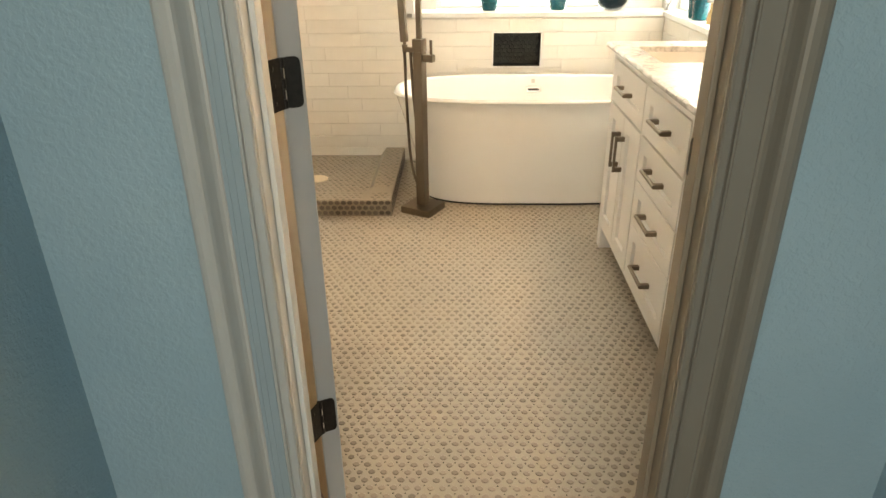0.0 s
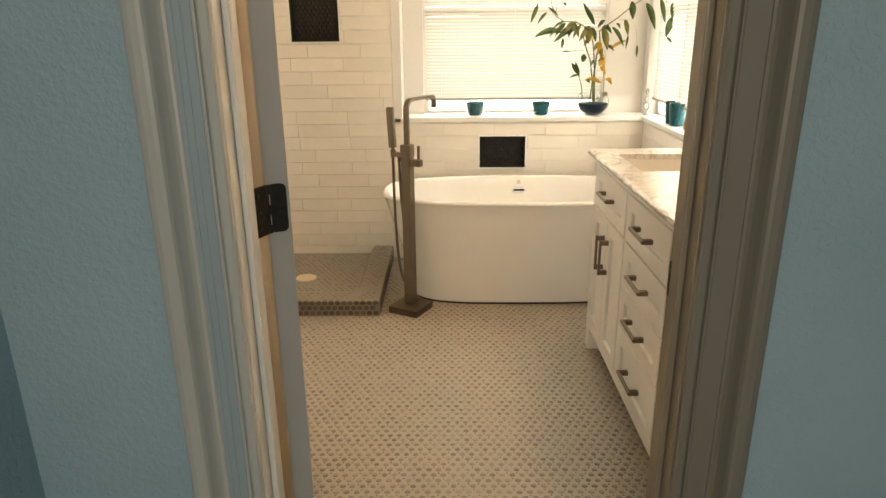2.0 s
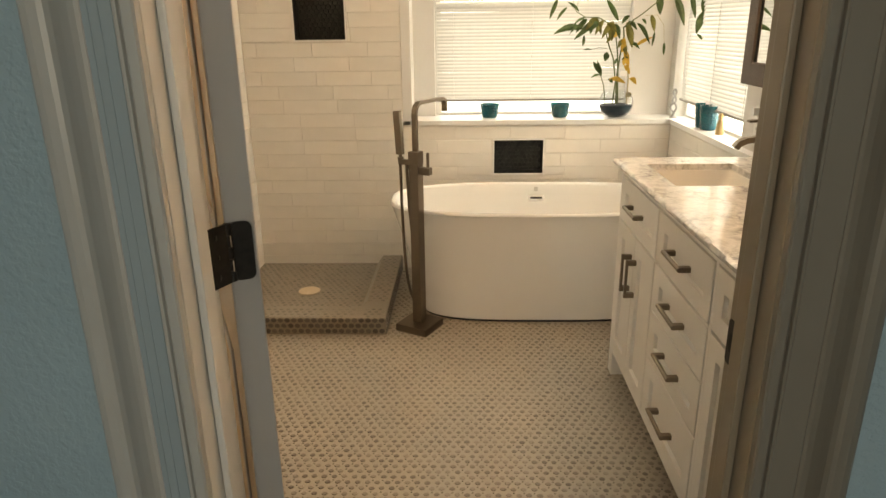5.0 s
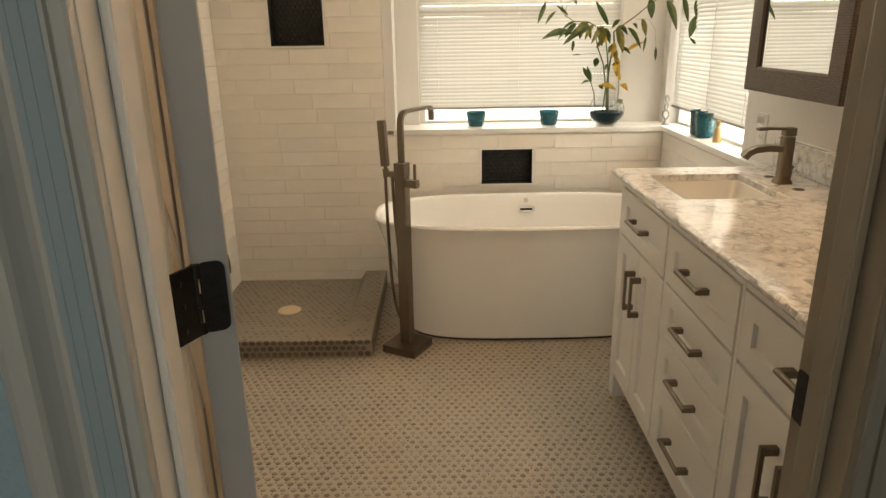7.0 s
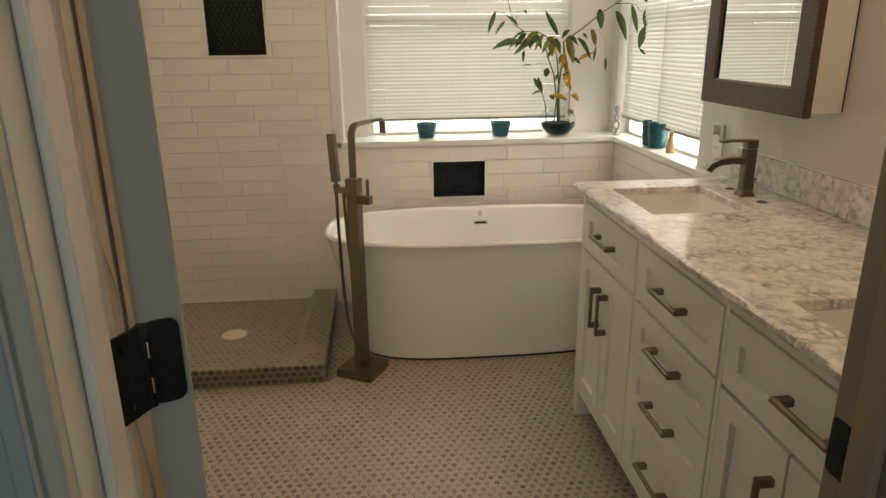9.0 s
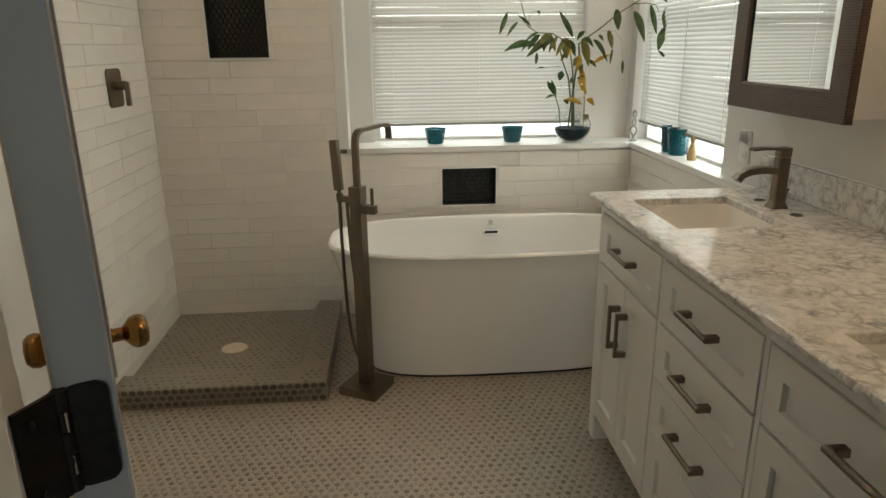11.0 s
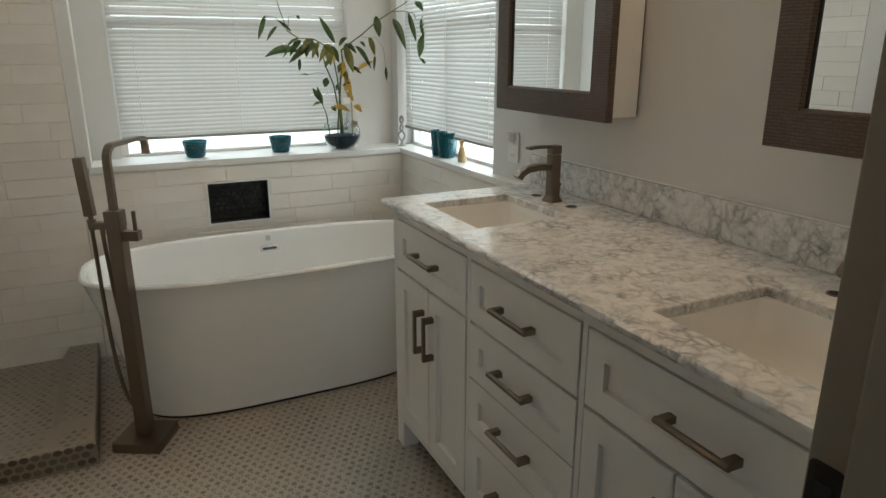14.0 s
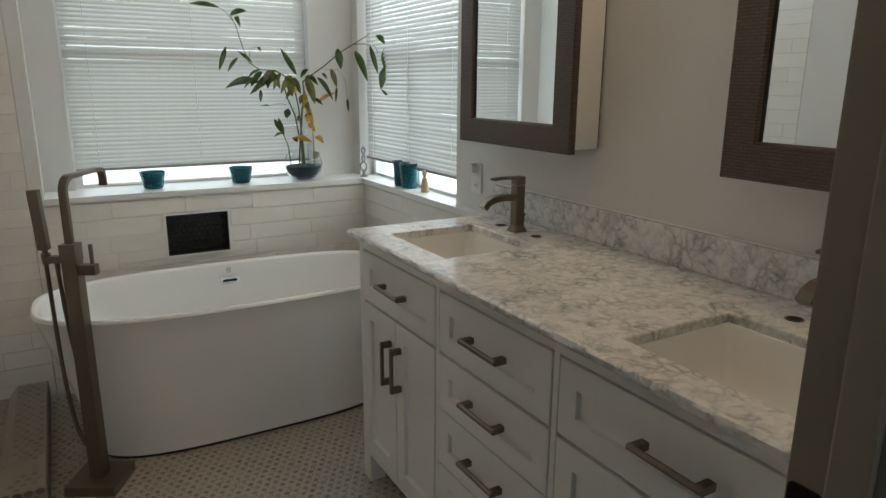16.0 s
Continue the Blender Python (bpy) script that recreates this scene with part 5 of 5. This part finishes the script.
def tile_mesh(w, h):
    key = (round(w, 3), round(h, 3))
    if key not in TILE_MESH:
        w, h = w - 0.0008, h - JOINT
        bm = bmesh.new()
        lo = [bm.verts.new((sx * w / 2, 0.010, sz * h / 2)) for sx, sz in ((-1, -1), (1, -1), (1, 1), (-1, 1))]
        mid = [bm.verts.new((sx * w / 2, 0.0016, sz * h / 2)) for sx, sz in ((-1, -1), (1, -1), (1, 1), (-1, 1))]
        c = min(0.0015, w / 4, h / 4)
        hi = [bm.verts.new((sx * (w / 2 - 0.5 * c), 0.0, sz * (h / 2 - c))) for sx, sz in ((-1, -1), (1, -1), (1, 1), (-1, 1))]
        for p, q in ((lo, mid), (mid, hi)):
            for k in range(4):
                bm.faces.new((p[k], p[(k + 1) % 4], q[(k + 1) % 4], q[k]))
        bm.faces.new(hi)
        bmesh.ops.recalc_face_normals(bm, faces=bm.faces)
        me = bpy.data.meshes.new("tile")
        bm.to_mesh(me)
        bm.free()
        me.materials.append(WHITE_TILE)
        TILE_MESH[key] = me
    return TILE_MESH[key]


def tile_wall(parent, axis, face, a0, a1, z0, z1, holes, seed, turn):
    rng = random.Random(seed)
    z = z0
    while z < z1 - 0.012:
        h = min(TILE_H, z1 - z)
        a = a0 - rng.choice((0.0, 0.1, 0.2)) - rng.uniform(0, 0.03)
        while a < a1 - 0.01:
            p0, p1 = max(a, a0), min(a + TILE_W, a1)
            a += TILE_W
            if p1 - p0 < 0.012:
                continue
            pieces = [(p0, p1, z, z + h)]
            for hole in holes:
                pieces = minus(pieces, hole)
            for q0, q1, k0, k1 in pieces:
                if q1 - q0 < 0.008 or k1 - k0 < 0.008:
                    continue
                t = new("tile", tile_mesh(q1 - q0, k1 - k0))
                t.parent = parent
                c, m = (q0 + q1) / 2, (k0 + k1) / 2
                out = rng.uniform(-0.0006, 0.0006)
                where = (c, face + out, m) if axis == "y" else (face + (out if turn < 0 else -out), c, m)
                t.matrix_basis = pose(*where, rng.gauss(0, 0.65), 0, 0) if axis == "y" else pose(*where, 0, 0, turn) @ pose(0, 0, 0, rng.gauss(0, 0.65), 0, 0)
        z += TILE_H


def grown(r, g=0.006):
    return (r[0] - g, r[1] + g, r[2] - g, r[3] + g)


ROW0 = 0.030
tile_wall(wall_shower, "y", BACK, LEFT, -0.275, ROW0 - 0.02, TOP, [grown(NICHE)], 11, 0)
tile_wall(wall_left, "x", LEFT, 3.292, BACK - 0.001, ROW0 - 0.02, TOP, [], 12, 90)
tile_wall(wall_low, "y", BACK, -0.273, LOW_X, ROW0 - 0.02, LEDGE - 0.022, [grown(TUB_NICHE)], 13, 0)
tile_wall(wall_low_side, "x", LOW_X, 3.065, BACK - 0.001, ROW0 - 0.02, LEDGE - 0.022, [], 14, -90)
hex_field(niche_1, NICHE, BACK + 0.0845, 0.0258)
hex_field(niche_2, TUB_NICHE, BACK + 0.0845, 0.0258)

# ---- floor mosaic: taupe ovals and small dark dots in the pale ground ----
PITCH = 0.0320
ROWP = PITCH * 0.866


def oval_mesh(name, rx, ry, height, sides, material):
    bm = bmesh.new()
    lo = [bm.verts.new((rx * math.cos(2 * math.pi * k / sides), ry * math.sin(2 * math.pi * k / sides), 0)) for k in range(sides)]
    hi = [bm.verts.new((0.8 * v.co.x, 0.8 * v.co.y, height)) for v in lo]
    bm.faces.new(hi)
    for k in range(sides):
        bm.faces.new((lo[k], lo[(k + 1) % sides], hi[(k + 1) % sides], hi[k]))
    me = bpy.data.meshes.new(name)
    bm.to_mesh(me)
    bm.free()
    me.materials.append(material)
    return me


def on_floor(x, y):
    if y < DOOR_Y1 + 0.004 or x > WALL_X - 0.02:
        return False
    if y > PAN_Y - 0.012 and x < PAN_X + 0.012:
        return False
    if x > VX + 0.22 and y < VY1 - 0.05:
        return False
    return y < 3.62 or x < -0.06 or (x > 1.0)


rng = random.Random(21)
OVALS = [oval_mesh("oval_tile", rx, ry, 0.0016, 10, OVAL) for rx, ry in ((0.0098, 0.0090), (0.0104, 0.0086), (0.0092, 0.0094))]
rest, dots = [], []
row, y = 0, DOOR_Y1 + 0.012
while y < 4.2:
    x = LEFT + 0.02 + (PITCH / 2 if row % 2 else 0)
    while x < WALL_X:
        if on_floor(x, y):
            if 1.40 < y < 1.86 and -0.22 < x < 0.44:
                o = new("oval_tile", rng.choice(OVALS))
                o.parent = floor
                o.matrix_basis = pose(x + rng.gauss(0, 0.0006), y + rng.gauss(0, 0.0006), 0.0003, 0, 0, rng.uniform(-25, 25))
            else:
                rest.append((x + rng.gauss(0, 0.0006), y + rng.gauss(0, 0.0006), 0.0003, rng.uniform(0.0088, 0.0106), rng.uniform(0.0084, 0.0100)))
            if rng.random() < 0.8:
                dots.append((x + PITCH / 2, y + ROWP / 3, 0.0003, 0.0026, 0.0026))
        x += PITCH
    y += ROWP
    row += 1
# the base's own mosaic: its top, its front face and its side face
pan_top = []
y = PAN_Y + 0.018
row = 0
while y < BACK - 0.01:
    x = LEFT + 0.018 + (PITCH / 2 if row % 2 else 0)
    while x < PAN_X - 0.012:
        flat = not (-0.458 < x < -0.405 or PAN_Y + 0.122 < y < PAN_Y + 0.208)
        if flat and (x + 0.765) ** 2 + (y - 3.775) ** 2 > 0.068 ** 2:
            pan_top.append((x, y, pan_height(x, y) + 0.0004, 0.0102, 0.0096))
        x += PITCH
    y += ROWP
    row += 1


def joined(name, discs, sides, height, material, lay=None):
    """Many small discs in one mesh; each is (x, y, z, rx, ry), raised along z or, turned, along lay."""
    verts, faces = [], []
    for px, py, pz, rx, ry in discs:
        n = len(verts)
        for s, h in ((1.0, 0.0), (0.8, height)):
            for k in range(sides):
                a = 2 * math.pi * k / sides
                u, v = rx * s * math.cos(a), ry * s * math.sin(a)
                verts.append((px + u, py + v, pz + h) if lay is None else (px + u, py - h, pz + v) if lay == "y" else (px + h, py + u, pz + v))
        faces.append(tuple(range(n + sides, n + 2 * sides)))
        faces += [(n + k, n + (k + 1) % sides, n + sides + (k + 1) % sides, n + sides + k) for k in range(sides)]
    me = bpy.data.meshes.new(name)
    me.from_pydata(verts, [], faces)
    me.materials.append(material)
    return new(name, me)


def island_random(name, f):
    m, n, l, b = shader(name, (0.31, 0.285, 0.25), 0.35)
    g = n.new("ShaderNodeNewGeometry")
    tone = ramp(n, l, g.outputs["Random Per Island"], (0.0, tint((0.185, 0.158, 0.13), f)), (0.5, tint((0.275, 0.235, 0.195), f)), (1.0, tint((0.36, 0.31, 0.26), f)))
    grainy = ramp(n, l, noisy(n, l, coords(n, l), 150, 2), (0.3, (0.85, 0.85, 0.85)), (0.7, (1, 1, 1)))
    x = n.new("ShaderNodeMix")
    x.data_type, x.blend_type = "RGBA", "MULTIPLY"
    x.inputs[0].default_value = 1
    l.new(tone, x.inputs[6]), l.new(grainy, x.inputs[7]), l.new(x.outputs[2], b.inputs["Base Color"])
    return m


# shower ovals repeat the floor's with shade in the tone, darkest on the curb
OVAL_REST, OVAL_CURB_SHADED, OVAL_TRAY_SHADED = island_random("taupe_marble_ovals_joined", 1.0), island_random("shaded_curb_ovals", 0.54), island_random("shaded_tray_ovals", 0.86)
mosaic = joined("oval_mosaic", rest, 8, 0.0015, OVAL_REST)
mosaic.parent = floor
tagged(mosaic, "taupe marble ovals of the floor mosaic", kind="stuff")
specks = joined("dot_mosaic", dots, 5, 0.0012, DOT)
specks.parent = floor
tagged(specks, "small dark dots of the floor mosaic", kind="stuff")
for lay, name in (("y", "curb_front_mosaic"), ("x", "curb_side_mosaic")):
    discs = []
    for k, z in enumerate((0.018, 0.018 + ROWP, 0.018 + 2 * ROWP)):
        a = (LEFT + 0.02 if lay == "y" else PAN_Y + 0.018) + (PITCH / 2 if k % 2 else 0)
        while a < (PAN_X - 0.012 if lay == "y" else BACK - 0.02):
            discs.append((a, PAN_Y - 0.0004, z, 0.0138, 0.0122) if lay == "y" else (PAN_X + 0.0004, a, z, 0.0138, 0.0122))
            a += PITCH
    ob = joined(name, discs, 8, 0.0014, OVAL_CURB_SHADED, lay)
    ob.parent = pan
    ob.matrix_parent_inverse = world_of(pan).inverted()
    tagged(ob, "taupe ovals on the curb, darkened for shade", kind="stuff")
ob = joined("tray_mosaic", pan_top, 8, 0.0014, OVAL_TRAY_SHADED)
ob.parent = pan
ob.matrix_parent_inverse = world_of(pan).inverted()
tagged(ob, "taupe marble ovals of the tray, slightly darkened for shade", kind="stuff")
